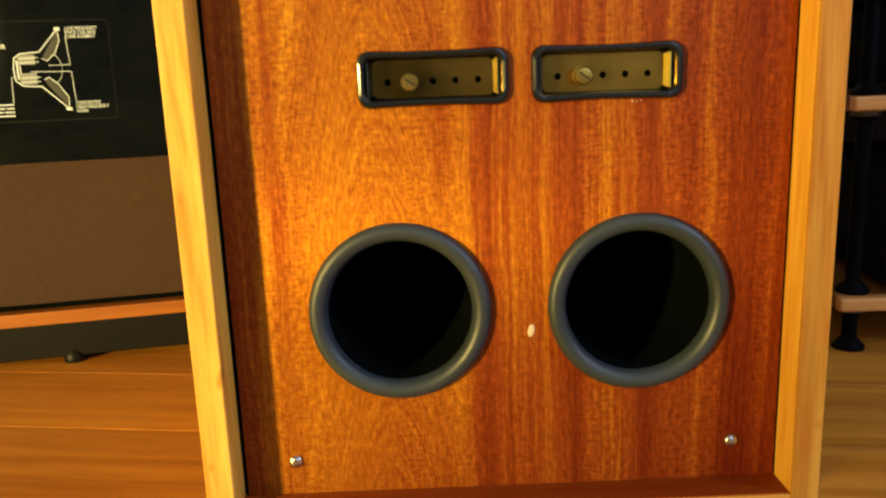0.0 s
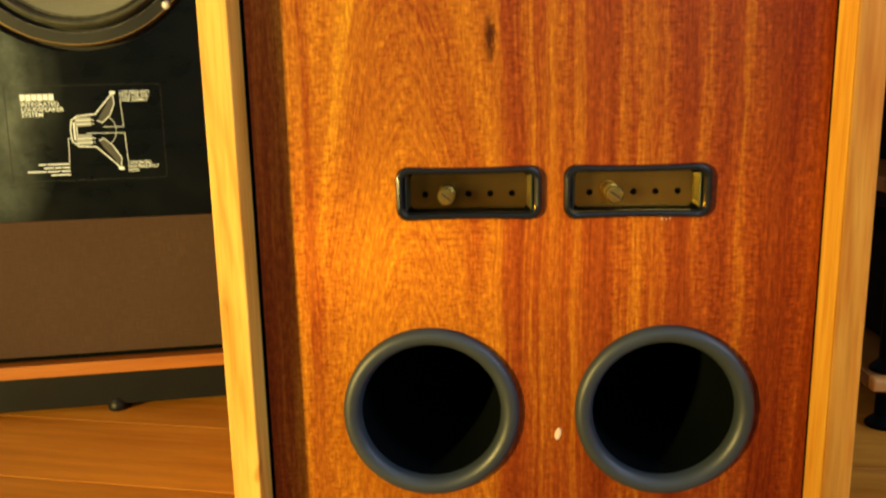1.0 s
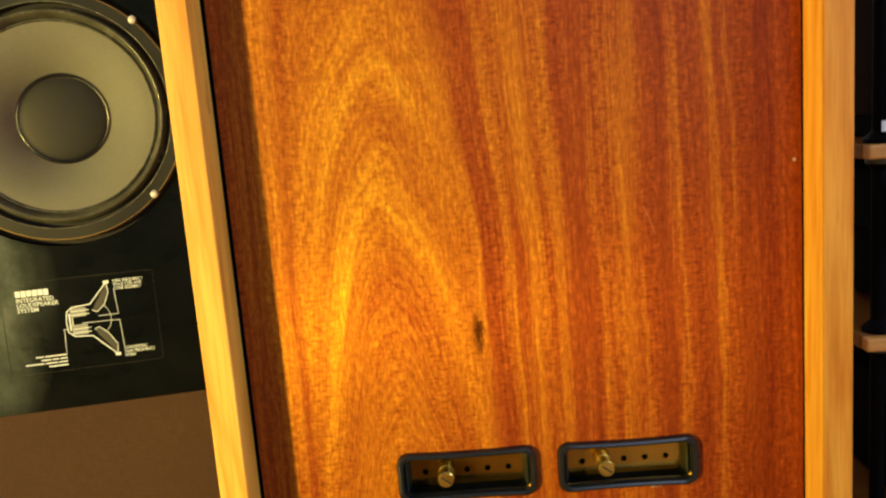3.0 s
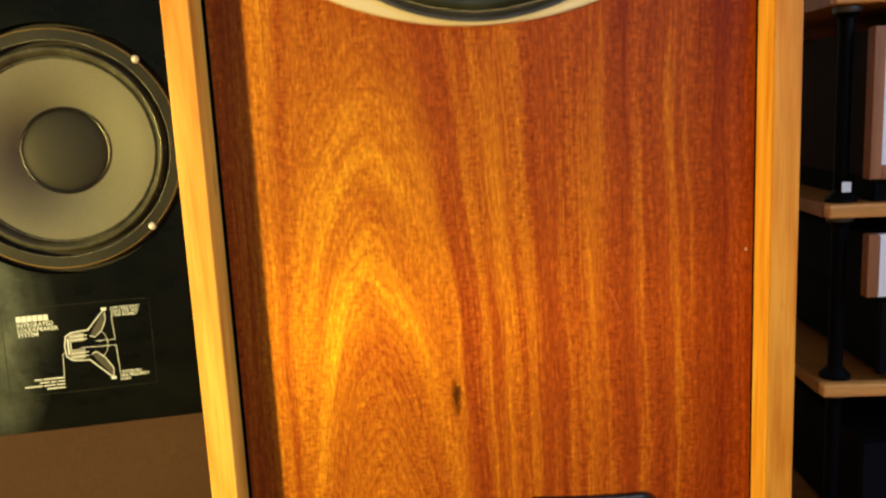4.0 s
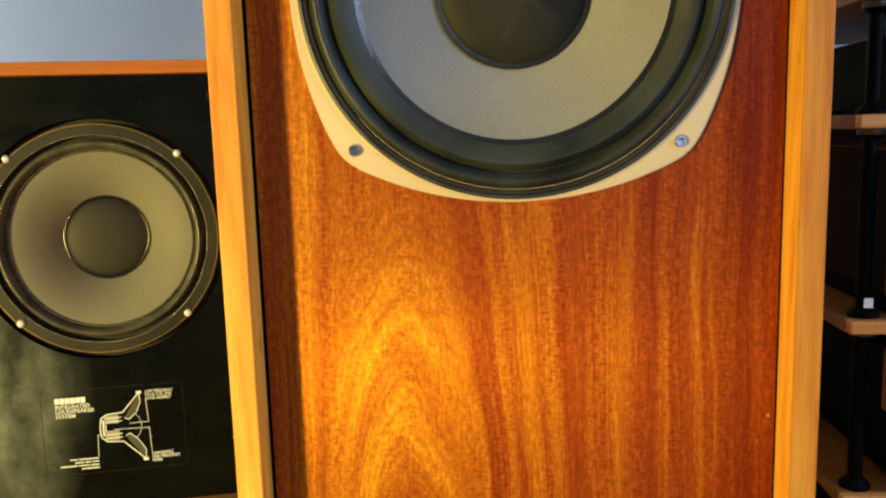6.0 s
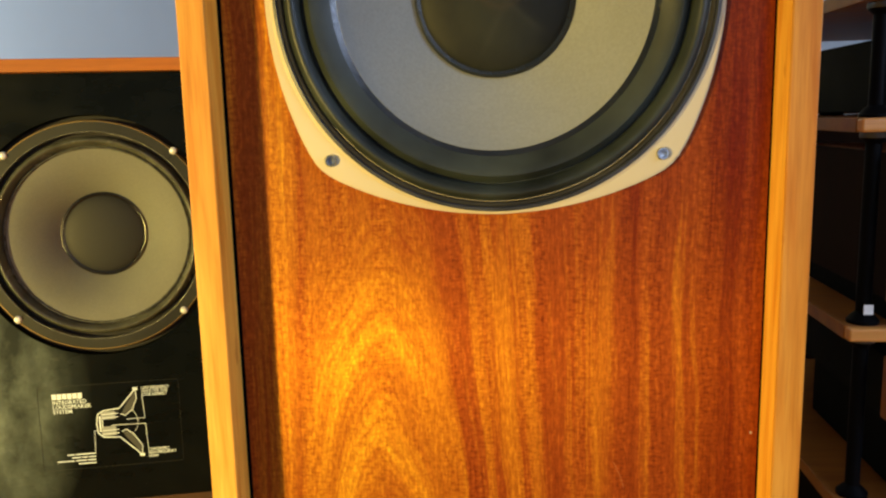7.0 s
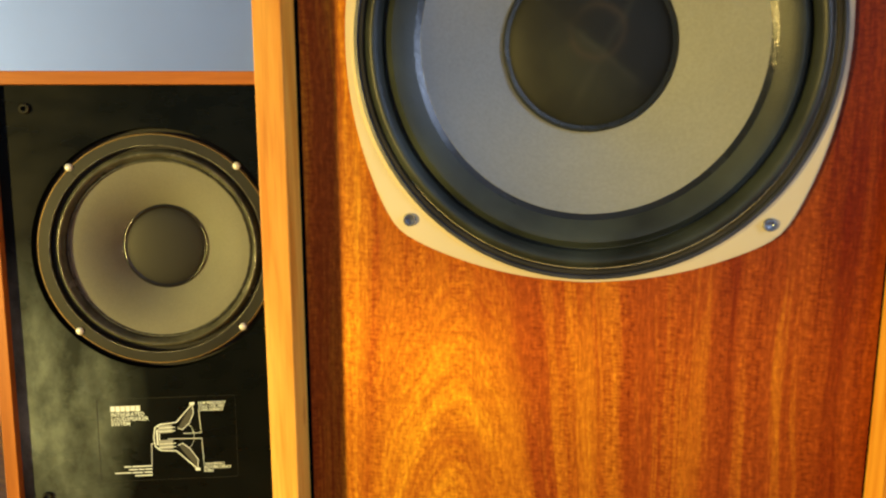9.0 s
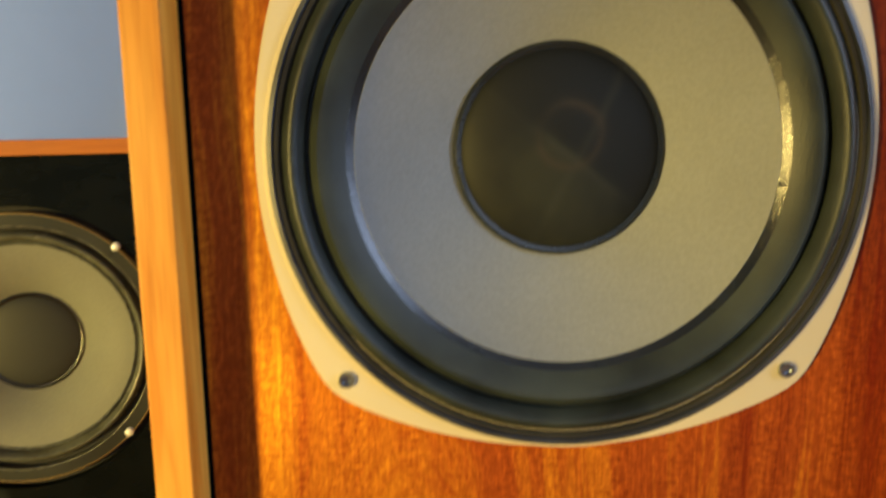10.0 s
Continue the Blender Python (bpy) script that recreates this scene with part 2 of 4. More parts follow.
def scuffed_black():
    """Black satin paint with cloudy polish marks, dust specks and a painted-in pale reflection."""
    m, t, b = nodes_of("scuffed_black_paint")
    v = stretched(t, (1, 1, 1))
    cloud, smear = grit(t, v, 9, 4, 0.6), grit(t, stretched(t, (14, 14, 40)), 1.0, 4)
    dust = ramp(t, grit(t, v, 330, 2), [(0.74, (0, 0, 0)), (0.80, (1, 1, 1))])
    base = mix(t, cloud, (0.0007, 0.0014, 0.0019), (0.0024, 0.0042, 0.0050))
    # a pale cloudy reflection painted in low down beside the printed label
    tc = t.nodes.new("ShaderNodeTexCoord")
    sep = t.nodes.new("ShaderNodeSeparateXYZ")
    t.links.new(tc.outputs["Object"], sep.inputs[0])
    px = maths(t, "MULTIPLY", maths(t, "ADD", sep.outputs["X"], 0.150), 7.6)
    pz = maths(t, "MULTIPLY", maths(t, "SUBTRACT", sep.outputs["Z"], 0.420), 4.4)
    painted_sheen = ramp(t, maths(t, "ADD", maths(t, "MULTIPLY", px, px), maths(t, "MULTIPLY", pz, pz)), [(0.0, (1, 1, 1)), (0.3, (0.6,) * 3), (0.65, (0.22,) * 3), (1.0, (0, 0, 0))])
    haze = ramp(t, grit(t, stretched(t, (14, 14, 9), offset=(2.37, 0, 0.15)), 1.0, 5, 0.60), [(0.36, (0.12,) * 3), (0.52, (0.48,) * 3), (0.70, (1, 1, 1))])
    base = mix(t, maths(t, "MULTIPLY", painted_sheen, haze), base, (0.20, 0.255, 0.25))
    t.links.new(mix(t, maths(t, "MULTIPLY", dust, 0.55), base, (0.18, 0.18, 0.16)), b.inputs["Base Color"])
    t.links.new(ramp(t, mix(t, 0.4, cloud, smear), [(0.35, (0.22,) * 3), (0.65, (0.36,) * 3)]), b.inputs["Roughness"])
    b.inputs["Specular IOR Level"].default_value = 0.13
    bump(t, b, grit(t, v, 600, 2), 0.05, 0.0003)
    return m


def woven(name, colour):
    m, t, b = nodes_of(name)
    v = stretched(t, (1, 1, 1))
    weave = maths(t, "MULTIPLY", grit(t, stretched(t, (900, 900, 60)), 1.0, 2), grit(t, stretched(t, (60, 60, 900)), 1.0, 2))
    blot = grit(t, v, 6, 3)
    c = mix(t, blot, tuple(q * 0.8 for q in colour), tuple(q * 1.2 for q in colour))
    t.links.new(mix(t, 0.5, c, ramp(t, weave, [(0.15, (0.6, 0.6, 0.6)), (0.35, (1.2, 1.2, 1.2))]), "MULTIPLY"), b.inputs["Base Color"])
    b.inputs["Roughness"].default_value = 0.85
    b.inputs["Specular IOR Level"].default_value = 0.2
    bump(t, b, weave, 0.4, 0.0005)
    return m


def fibrous(name, colour, rough):
    """Felted paper of a cone: radial blotches and short fibres."""
    m, t, b = nodes_of(name)
    v = stretched(t, (1, 1, 1))
    blot, fib = grit(t, v, 16, 4), grit(t, v, 420, 4, 0.7)
    c = mix(t, blot, tuple(q * 0.85 for q in colour), tuple(q * 1.12 for q in colour))
    c = mix(t, 0.25, c, ramp(t, fib, [(0.35, (0.7, 0.7, 0.7)), (0.65, (1.25, 1.25, 1.25))]), "MULTIPLY")
    t.links.new(c, b.inputs["Base Color"])
    b.inputs["Roughness"].default_value = rough
    b.inputs["Specular IOR Level"].default_value = 0.3
    bump(t, b, fib, 0.2, 0.0004)
    return m


def gauze():
    """Dark dust-cap cloth with faint creases, a worn ring and a patchy lighter half."""
    m, t, b = nodes_of("dark_dust_cap_cloth")
    v = stretched(t, (1, 1, 1))
    tc = t.nodes.new("ShaderNodeTexCoord")
    sep = t.nodes.new("ShaderNodeSeparateXYZ")
    t.links.new(tc.outputs["Object"], sep.inputs[0])
    x = maths(t, "SUBTRACT", sep.outputs["X"], 0.0024)
    z = maths(t, "SUBTRACT", sep.outputs["Z"], DRV - 0.0014)
    x = maths(t, "MULTIPLY_ADD", maths(t, "SUBTRACT", grit(t, v, 60, 2), 0.5), 0.006, x)

    def crease(nx, nz, d, w):
        line = maths(t, "ABSOLUTE", maths(t, "ADD", maths(t, "MULTIPLY_ADD", x, nx, d), maths(t, "MULTIPLY", z, nz)))
        return ramp(t, line, [(0.0, (1, 1, 1)), (w, (0, 0, 0))])

    rx, rz = maths(t, "SUBTRACT", x, 0.004), maths(t, "SUBTRACT", z, 0.008)
    ring = maths(t, "ABSOLUTE", maths(t, "SUBTRACT", maths(t, "SQRT", maths(t, "ADD", maths(t, "MULTIPLY", rx, rx), maths(t, "MULTIPLY", rz, rz))), 0.0175))
    ring = ramp(t, ring, [(0.0, (1, 1, 1)), (0.0045, (0, 0, 0))])
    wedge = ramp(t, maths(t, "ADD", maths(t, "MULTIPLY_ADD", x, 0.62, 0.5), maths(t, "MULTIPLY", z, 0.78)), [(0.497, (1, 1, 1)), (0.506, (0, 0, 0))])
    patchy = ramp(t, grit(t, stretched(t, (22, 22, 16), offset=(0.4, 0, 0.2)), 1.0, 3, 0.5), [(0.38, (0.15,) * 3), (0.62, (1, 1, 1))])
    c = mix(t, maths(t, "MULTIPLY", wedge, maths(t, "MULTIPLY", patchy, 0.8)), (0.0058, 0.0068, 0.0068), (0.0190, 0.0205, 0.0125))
    c = mix(t, maths(t, "MULTIPLY", crease(0.62, 0.78, 0.0, 0.0032), maths(t, "MULTIPLY", patchy, 0.35)), c, (0.034, 0.036, 0.026))
    c = mix(t, maths(t, "MULTIPLY", crease(0.88, -0.47, -0.010, 0.0030), maths(t, "MULTIPLY", patchy, 0.22)), c, (0.034, 0.036, 0.026))
    c = mix(t, maths(t, "MULTIPLY", ring, maths(t, "MULTIPLY", patchy, 0.5)), c, (0.034, 0.026, 0.016))
    t.links.new(c, b.inputs["Base Color"])
    b.inputs["Roughness"].default_value = 0.6
    b.inputs["Specular IOR Level"].default_value = 0.2
    bump(t, b, grit(t, v, 900, 2), 0.3, 0.0003)
    return m


DRV = 0.874                                      # height of the large drive unit's middle
VENEER = veneer()
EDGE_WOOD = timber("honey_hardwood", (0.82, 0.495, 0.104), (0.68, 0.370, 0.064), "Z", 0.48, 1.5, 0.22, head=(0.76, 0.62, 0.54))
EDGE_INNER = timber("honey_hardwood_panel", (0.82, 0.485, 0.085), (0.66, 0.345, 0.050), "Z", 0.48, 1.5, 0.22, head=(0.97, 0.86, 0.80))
# right front edge darker than the left: its weaker light put into the colour
RIGHT_EDGE_DIM = timber("dim_right_edge_hardwood", (0.62, 0.330, 0.066), (0.46, 0.215, 0.034), "Z", 0.48, 1.5, 0.22, head=(1.0, 0.88, 0.86))
EDGE_WOOD_X = timber("honey_hardwood_across", (0.78, 0.405, 0.080), (0.62, 0.285, 0.046), "X")
LEDGE_SHADE_WOOD = timber("shaded_ledge_wood", (0.30, 0.060, 0.006), (0.20, 0.030, 0.003), "X", 0.45, 1.2, 0.15)
TEAK = timber("teak_veneer", (0.42, 0.150, 0.025), (0.28, 0.088, 0.013), "X")
TEAK_UP = timber("teak_veneer_upright", (0.42, 0.150, 0.025), (0.28, 0.088, 0.013), "Z")
BOARD = timber("laminate_board", (0.74, 0.315, 0.036), (0.52, 0.185, 0.017), "X", 0.34, 1.3)
# pale slab colour seen in the joints paints the bevels' highlight
SEAM_GLINT = plain("pale_seam_glint", (0.62, 0.42, 0.20), 0.7)
# one beech in two tones: shaded board and lit front edge painted in
SHELF_SHADED = timber("shaded_beech_shelf", (0.34, 0.135, 0.030), (0.23, 0.082, 0.018), "X", 0.40, gloss=0.15)
SHELF_LIT_EDGE = timber("lit_beech_shelf_edge", (0.84, 0.40, 0.105), (0.68, 0.285, 0.066), "X", 0.24, gloss=0.5)
WALNUT = timber("walnut_case", (0.42, 0.165, 0.055), (0.26, 0.090, 0.032), "X", 0.45)
WALNUT_UP = timber("walnut_case_upright", (0.42, 0.165, 0.055), (0.26, 0.090, 0.032), "Z", 0.45)
BLACK_PAINT = scuffed_black()
BLACK_INNER = plain("matt_black_inside", (0.006, 0.006, 0.006), 0.8)
# port tube plastic; also serves as painted shade in gaps and recesses
PORT_GAP_BLACK = plain("black_port_and_gap_shade", (0.0022, 0.0032, 0.0034), 0.85, gloss=0.02)
PORT_LIP = plain("grey_black_plastic", (0.027, 0.036, 0.042), 0.46, spread=0.2, relief=0.3)
BEZEL = plain("black_bezel_plastic", (0.0065, 0.0090, 0.0110), 0.22, gloss=0.5)
BRASS = plain("worn_brass", (0.66, 0.45, 0.095), 0.20, 0.92, 0.4, 160)
BRASS_PLATE = plain("lacquered_brass_plate", (0.080, 0.105, 0.080), 0.42, 1.0, 0.5, 90, 0.04)
BRASS_DULL = plain("smoked_brass_mirror", (0.40, 0.225, 0.032), 0.17, 0.96, 0.75, 55, 0.06)
STEEL = plain("zinc_steel", (0.62, 0.62, 0.58), 0.3, 1.0)
DARK_STEEL = plain("blued_steel", (0.34, 0.37, 0.42), 0.26, 1.0)
CREAM_METAL = plain("champagne_enamel", (0.55, 0.47, 0.30), 0.42, 0.15, 0.06, 40, 0.1)
RUBBER = plain("dark_rubber", (0.0215, 0.0270, 0.0235), 0.42, spread=0.55, scale=120, relief=0.5, gloss=0.30)
RUBBER_GLOSSY = plain("waxed_dark_rubber", (0.058, 0.062, 0.050), 0.24, spread=0.4, scale=200, relief=0.4)
RUBBER_FLAT = plain("blue_black_gasket", (0.030, 0.034, 0.045), 0.35, spread=0.4, scale=200)
DOPE = plain("glossy_black_dope", (0.010, 0.0125, 0.0150), 0.15, spread=0.5, scale=90, relief=0.7, gloss=0.5)
CONE_GREY = fibrous("grey_paper_cone", (0.208, 0.218, 0.212), 0.72)
CAP_DARK = gauze()
RIM_GREY = plain("grey_cast_rim", (0.011, 0.013, 0.012), 0.50, 0.0, spread=0.4, gloss=0.3)
TRIM_OCHRE = plain("ochre_glue", (0.022, 0.020, 0.014), 0.6, spread=0.5, scale=120, gloss=0.2)
# gold colour paints the lamp's warm glint along the rim's chamfer
RIM_GLINT = plain("gold_glint_edge", (0.26, 0.18, 0.07), 0.40, 0.5)
CONE_OLIVE = fibrous("olive_grey_paper_cone", (0.132, 0.140, 0.126), 0.65)
CAP_GREY = fibrous("dark_grey_dust_cap", (0.012, 0.014, 0.016), 0.6)
CHIP = plain("bare_lacquer_chip", (0.42, 0.33, 0.25), 0.5)
SCRATCH = plain("scratched_lacquer", (0.40, 0.15, 0.04), 0.5)
GLUE_BLACK = plain("glossy_black_glue", (0.005, 0.006, 0.007), 0.14, scale=110, relief=1.0, gloss=0.4)
LIP_GREY = plain("pale_grey_lip", (0.075, 0.080, 0.075), 0.22, spread=0.6, scale=700, relief=0.6)
WHITE_METAL = plain("white_metal", (0.62, 0.66, 0.72), 0.35, 0.3)
BROWN_CLOTH = woven("brown_grille_cloth", (0.060, 0.0335, 0.0225))
PRINT = plain("cream_screen_print", (0.64, 0.78, 1.0), 0.6, spread=0.10)
PRINT_FAINT = plain("faint_screen_print", (0.040, 0.046, 0.050), 0.6, spread=0.1)
PRINT_DIM = plain("grey_screen_print", (0.24, 0.28, 0.33), 0.6, spread=0.1)
PLINTH_BLACK = plain("black_plinth_lacquer", (0.003, 0.0036, 0.0036), 0.45, spread=0.3, gloss=0.25)
WALL_PAINT = plain("blue_grey_wall_paint", (0.50, 0.565, 0.60), 0.85, spread=0.04, scale=20, relief=0.3)
CEILING_PAINT = plain("white_ceiling_paint", (0.75, 0.75, 0.74), 0.9, spread=0.03, scale=20)
SKIRTING = plain("white_skirting_paint", (0.70, 0.69, 0.66), 0.5, spread=0.04)
POST_BLACK = plain("black_rack_tube", (0.003, 0.003, 0.0035), 0.42, 0.0, gloss=0.04)
CASE_BLACK = plain("black_case_enamel", (0.004, 0.0044, 0.004), 0.6, gloss=0.03)
CASE_NAVY = plain("blue_black_fascia", (0.004, 0.0046, 0.007), 0.5, gloss=0.06)
SILVER = plain("brushed_silver_fascia", (0.95, 0.96, 0.97), 0.30, 0.0, 0.04, 50, 0.1)
DISPLAY = plain("grey_display_glass", (0.34, 0.35, 0.36), 0.15, spread=0.05)
KNOB_BRONZE = plain("bronze_knob", (0.17, 0.14, 0.08), 0.35, 0.8)
COLLAR = plain("dull_zinc", (0.10, 0.105, 0.11), 0.35, 0.8)
CABLE_BLACK = plain("black_cable_sheath", (0.006, 0.006, 0.007), 0.45, gloss=0.2)
STICKER = plain("white_sticker", (0.80, 0.82, 0.80), 0.5, spread=0.03)
DARK_DOOR = timber("dark_brown_panel", (0.024, 0.012, 0.007), (0.015, 0.007, 0.004), "Z", 0.6, gloss=0.03)
WINDOW_FRAME = plain("white_window_paint", (0.72, 0.72, 0.70), 0.45, spread=0.03)


# ---------------------------------------------------------------- mesh helpers
def empty(name, m, label, category, group="", kind=""):
    ob = new(name)
    ob.empty_display_size = 0.05
    ob.matrix_world = m
    return tagged(ob, label, category, group, kind)


def finish(bm, name, material, smooth=False):
    bmesh.ops.recalc_face_normals(bm, faces=bm.faces[:])
    if smooth:
        for f in bm.faces:
            f.smooth = True
        for e in bm.edges:
            if len(e.link_faces) == 2 and e.calc_face_angle(0) > radians(38):
                e.smooth = False
    data = bpy.data.meshes.new(name)
    bm.to_mesh(data)
    bm.free()
    data.materials.append(material)
    return data


def part(name, bm, material, parent=None, label="", smooth=False):
    data = bm if isinstance(bm, bpy.types.Mesh) else finish(bm, name, material, smooth)
    ob = new(name, data)
    ob.parent = parent
    return tagged(ob, label)


def setting(name, bm, material, label, category):
    return tagged(part(name, bm, material), label, category, "", "structure")


def box(x0, x1, y0, y1, z0, z1, bevel=0.0, segs=2):
    bm = bmesh.new()
    bmesh.ops.create_cube(bm, size=1.0)
    for v in bm.verts:
        v.co = Vector(((x0 + x1) / 2 + v.co.x * (x1 - x0), (y0 + y1) / 2 + v.co.y * (y1 - y0), (z0 + z1) / 2 + v.co.z * (z1 - z0)))
    if bevel:
        bmesh.ops.bevel(bm, geom=bm.edges[:], offset=bevel, segments=segs, affect="EDGES", profile=0.6)
    return bm


def lathe(profile, cx=0.0, cz=0.0, segs=96, closed=False):
    """Turns a profile of (radius, y) round the line along y through (cx, cz)."""
    bm = bmesh.new()
    rings = []
    for r, y in profile:
        if r < 1e-6:
            rings.append([bm.verts.new((cx, y, cz))])
        else:
            rings.append([bm.verts.new((cx + r * math.cos(2 * math.pi * i / segs), y, cz + r * math.sin(2 * math.pi * i / segs))) for i in range(segs)])
    pairs = list(zip(rings, rings[1:])) + ([(rings[-1], rings[0])] if closed else [])
    for a, b in pairs:
        for i in range(segs):
            j = (i + 1) % segs
            quad = [a[i % len(a)], a[j % len(a)], b[j % len(b)], b[i % len(b)]]
            quad = [v for k, v in enumerate(quad) if v not in quad[:k]]
            if len(quad) > 2:
                bm.faces.new(quad)
    return bm


def bumped(r0, r1, y0, y1, peak, n=10):
    """A rolled section between two radii, bulging towards the viewer."""
    return [(r0 + (r1 - r0) * i / n, y0 + (y1 - y0) * i / n + peak * math.sin(math.pi * i / n)) for i in range(n + 1)]


def circle(cx, cz, r, n=72):
    return [(cx + r * math.cos(2 * math.pi * i / n), cz + r * math.sin(2 * math.pi * i / n)) for i in range(n)]


def round_rect(cx, cz, w, h, r, n=6, side=0):
    pts = []
    for k, (sx, sz) in enumerate(((1, 1), (-1, 1), (-1, -1), (1, -1))):
        for i in range(n + 1):
            a = math.pi / 2 * (k + i / n)
            pts.append((cx + sx * (w / 2 - r) + r * math.cos(a), cz + sz * (h / 2 - r) + r * math.sin(a)))
        if sx == sz and side:
            x0, z0 = cx + sx * (w / 2 - r), cz + sz * h / 2
            pts += [(x0 - sx * (w - 2 * r) * i / side, z0) for i in range(1, side)]
    return pts


def four_arcs(cx, cz, side, radius, n=160, p=60):
    """The outline that four wide arcs enclose, its corners slightly rounded."""
    pts = []
    off = radius - side
    for i in range(n):
        a = 2 * math.pi * i / n
        total = 0.0
        for k in range(4):
            c = math.cos(a - k * math.pi / 2)
            r = -off * c + math.sqrt(max(0.0, radius * radius - off * off * (1 - c * c)))
            total += r ** -p
        r = total ** (-1 / p)
        pts.append((cx + r * math.cos(a), cz + r * math.sin(a)))
    return pts


def sheet(outline, holes, y0, y1):
    """A flat board with holes, from y0 (front) to y1 (back)."""
    bm = bmesh.new()
    edges = []
    for loop in [outline, *holes]:
        vs = [bm.verts.new((x, y0, z)) for x, z in loop]
        edges += [bm.edges.new((vs[i], vs[(i + 1) % len(vs)])) for i in range(len(vs))]
    got = bmesh.ops.triangle_fill(bm, use_beauty=True, use_dissolve=False, edges=edges)
    faces = [g for g in got["geom"] if isinstance(g, bmesh.types.BMFace)]
    out = bmesh.ops.extrude_face_region(bm, geom=faces)
    bmesh.ops.translate(bm, vec=(0, y1 - y0, 0), verts=[g for g in out["geom"] if isinstance(g, bmesh.types.BMVert)])
    return bm


def ring_of(loops):
    """Skins a row of equally long closed loops of (x, y, z)."""
    bm = bmesh.new()
    rows = [[bm.verts.new(p) for p in loop] for loop in loops]
    for a, b in zip(rows, rows[1:]):
        for i in range(len(a)):
            j = (i + 1) % len(a)
            bm.faces.new((a[i], a[j], b[j], b[i]))
    return bm


def stroke(points, width, y, thick=0.0004):
    """A drawn line of some width along points (x, z), a hair's thickness in front of y."""
    bm = bmesh.new()
    for (x0, z0), (x1, z1) in zip(points, points[1:]):
        d = Vector((x1 - x0, z1 - z0))
        if d.length < 1e-6:
            continue
        d.normalize()
        n = Vector((-d.y, d.x)) * width / 2
        e = d * width / 2
        c = [(x0 - e.x + n.x, z0 - e.y + n.y), (x0 - e.x - n.x, z0 - e.y - n.y), (x1 + e.x - n.x, z1 + e.y - n.y), (x1 + e.x + n.x, z1 + e.y + n.y)]
        lo = [bm.verts.new((a, y, b)) for a, b in c]
        hi = [bm.verts.new((a, y - thick, b)) for a, b in c]
        bm.faces.new(hi)
        for i in range(4):
            bm.faces.new((lo[i], lo[(i + 1) % 4], hi[(i + 1) % 4], hi[i]))
    return bm


def lettering(name, text, size, x, y, z, material, parent, align="LEFT", width=None):
    """Printed words as a thin mesh facing -y, the first line's foot at (x, z)."""
    cu = bpy.data.curves.new(name, "FONT")
    cu.body, cu.size, cu.align_x, cu.extrude, cu.resolution_u, cu.space_line = text, size, align, 0.0002, 2, 0.86
    cu.offset = size * 0.012
    tmp = new(name + "_source", cu)
    data = bpy.data.meshes.new_from_object(tmp.evaluated_get(bpy.context.evaluated_depsgraph_get()))
    bpy.data.objects.remove(tmp)
    data.transform(Matrix.Rotation(radians(90), 4, "X"))
    if width:
        got = max(v.co.x for v in data.vertices) - min(v.co.x for v in data.vertices)
        data.transform(Matrix.Diagonal((width / got, 1, 1, 1)))
    data.transform(Matrix.Translation((x, y, z)))
    data.materials.clear()
    data.materials.append(material)
    return part(name, data, material, parent)


def joined(*bms):
    bm = bmesh.new()
    for b in bms:
        data = bpy.data.meshes.new("piece")
        b.to_mesh(data)
        b.free()
        bm.from_mesh(data)
        bpy.data.meshes.remove(data)
    return bm


# ---------------------------------------------------------------- the room
def wall(name, m, length, height, label, opening=None):
    """A wall 0.12 thick behind the plane y = 0 of its own frame."""
    if opening:
        a0, a1, z0, z1 = opening
        bm = sheet([(0, 0), (length, 0), (length, height), (0, height)], [[(a0, z0), (a1, z0), (a1, z1), (a0, z1)]], 0, 0.12)
    else:
        bm = box(0, length, 0, 0.12, 0, height)
    ob = setting(name, bm, WALL_PAINT, label, "wall")
    ob.matrix_world = m
    return ob


wall("wall_north", room @ pose(A0, B1, 0), A1 - A0, CEIL, "smooth blue-grey painted wall behind the loudspeakers")
wall("wall_south", room @ pose(A1, B0, 0, 0, 0, 180), A1 - A0, CEIL, "blue-grey painted wall with a window opening",
     (A1 - WIN3[1], A1 - WIN3[0], WIN3[2], WIN3[3]))
wall("wall_west", room @ pose(A0, B0 - 0.12, 0, 0, 0, 90), B1 - B0 + 0.24, CEIL, "blue-grey painted side wall with a narrow window opening",
     (WIN2[0] - B0 + 0.12, WIN2[1] - B0 + 0.12, WIN2[2], WIN2[3]))
wall("wall_east", room @ pose(A1, B1 + 0.12, 0, 0, 0, -90), B1 - B0 + 0.24, CEIL, "blue-grey painted side wall with a window opening",
     (B1 + 0.12 - WIN[1], B1 + 0.12 - WIN[0], WIN[2], WIN[3]))
ceiling = setting("ceiling", box(A0 - 0.12, A1 + 0.12, B0 - 0.12, B1 + 0.12, CEIL, CEIL + 0.1), CEILING_PAINT, "plain white painted ceiling", "ceiling")
ceiling.matrix_world = room
board = setting("baseboard", box(A0, A1, B1 - 0.015, B1, 0, 0.08, 0.004), SKIRTING, "white painted baseboard along the wall", "baseboard")
board.matrix_world = room

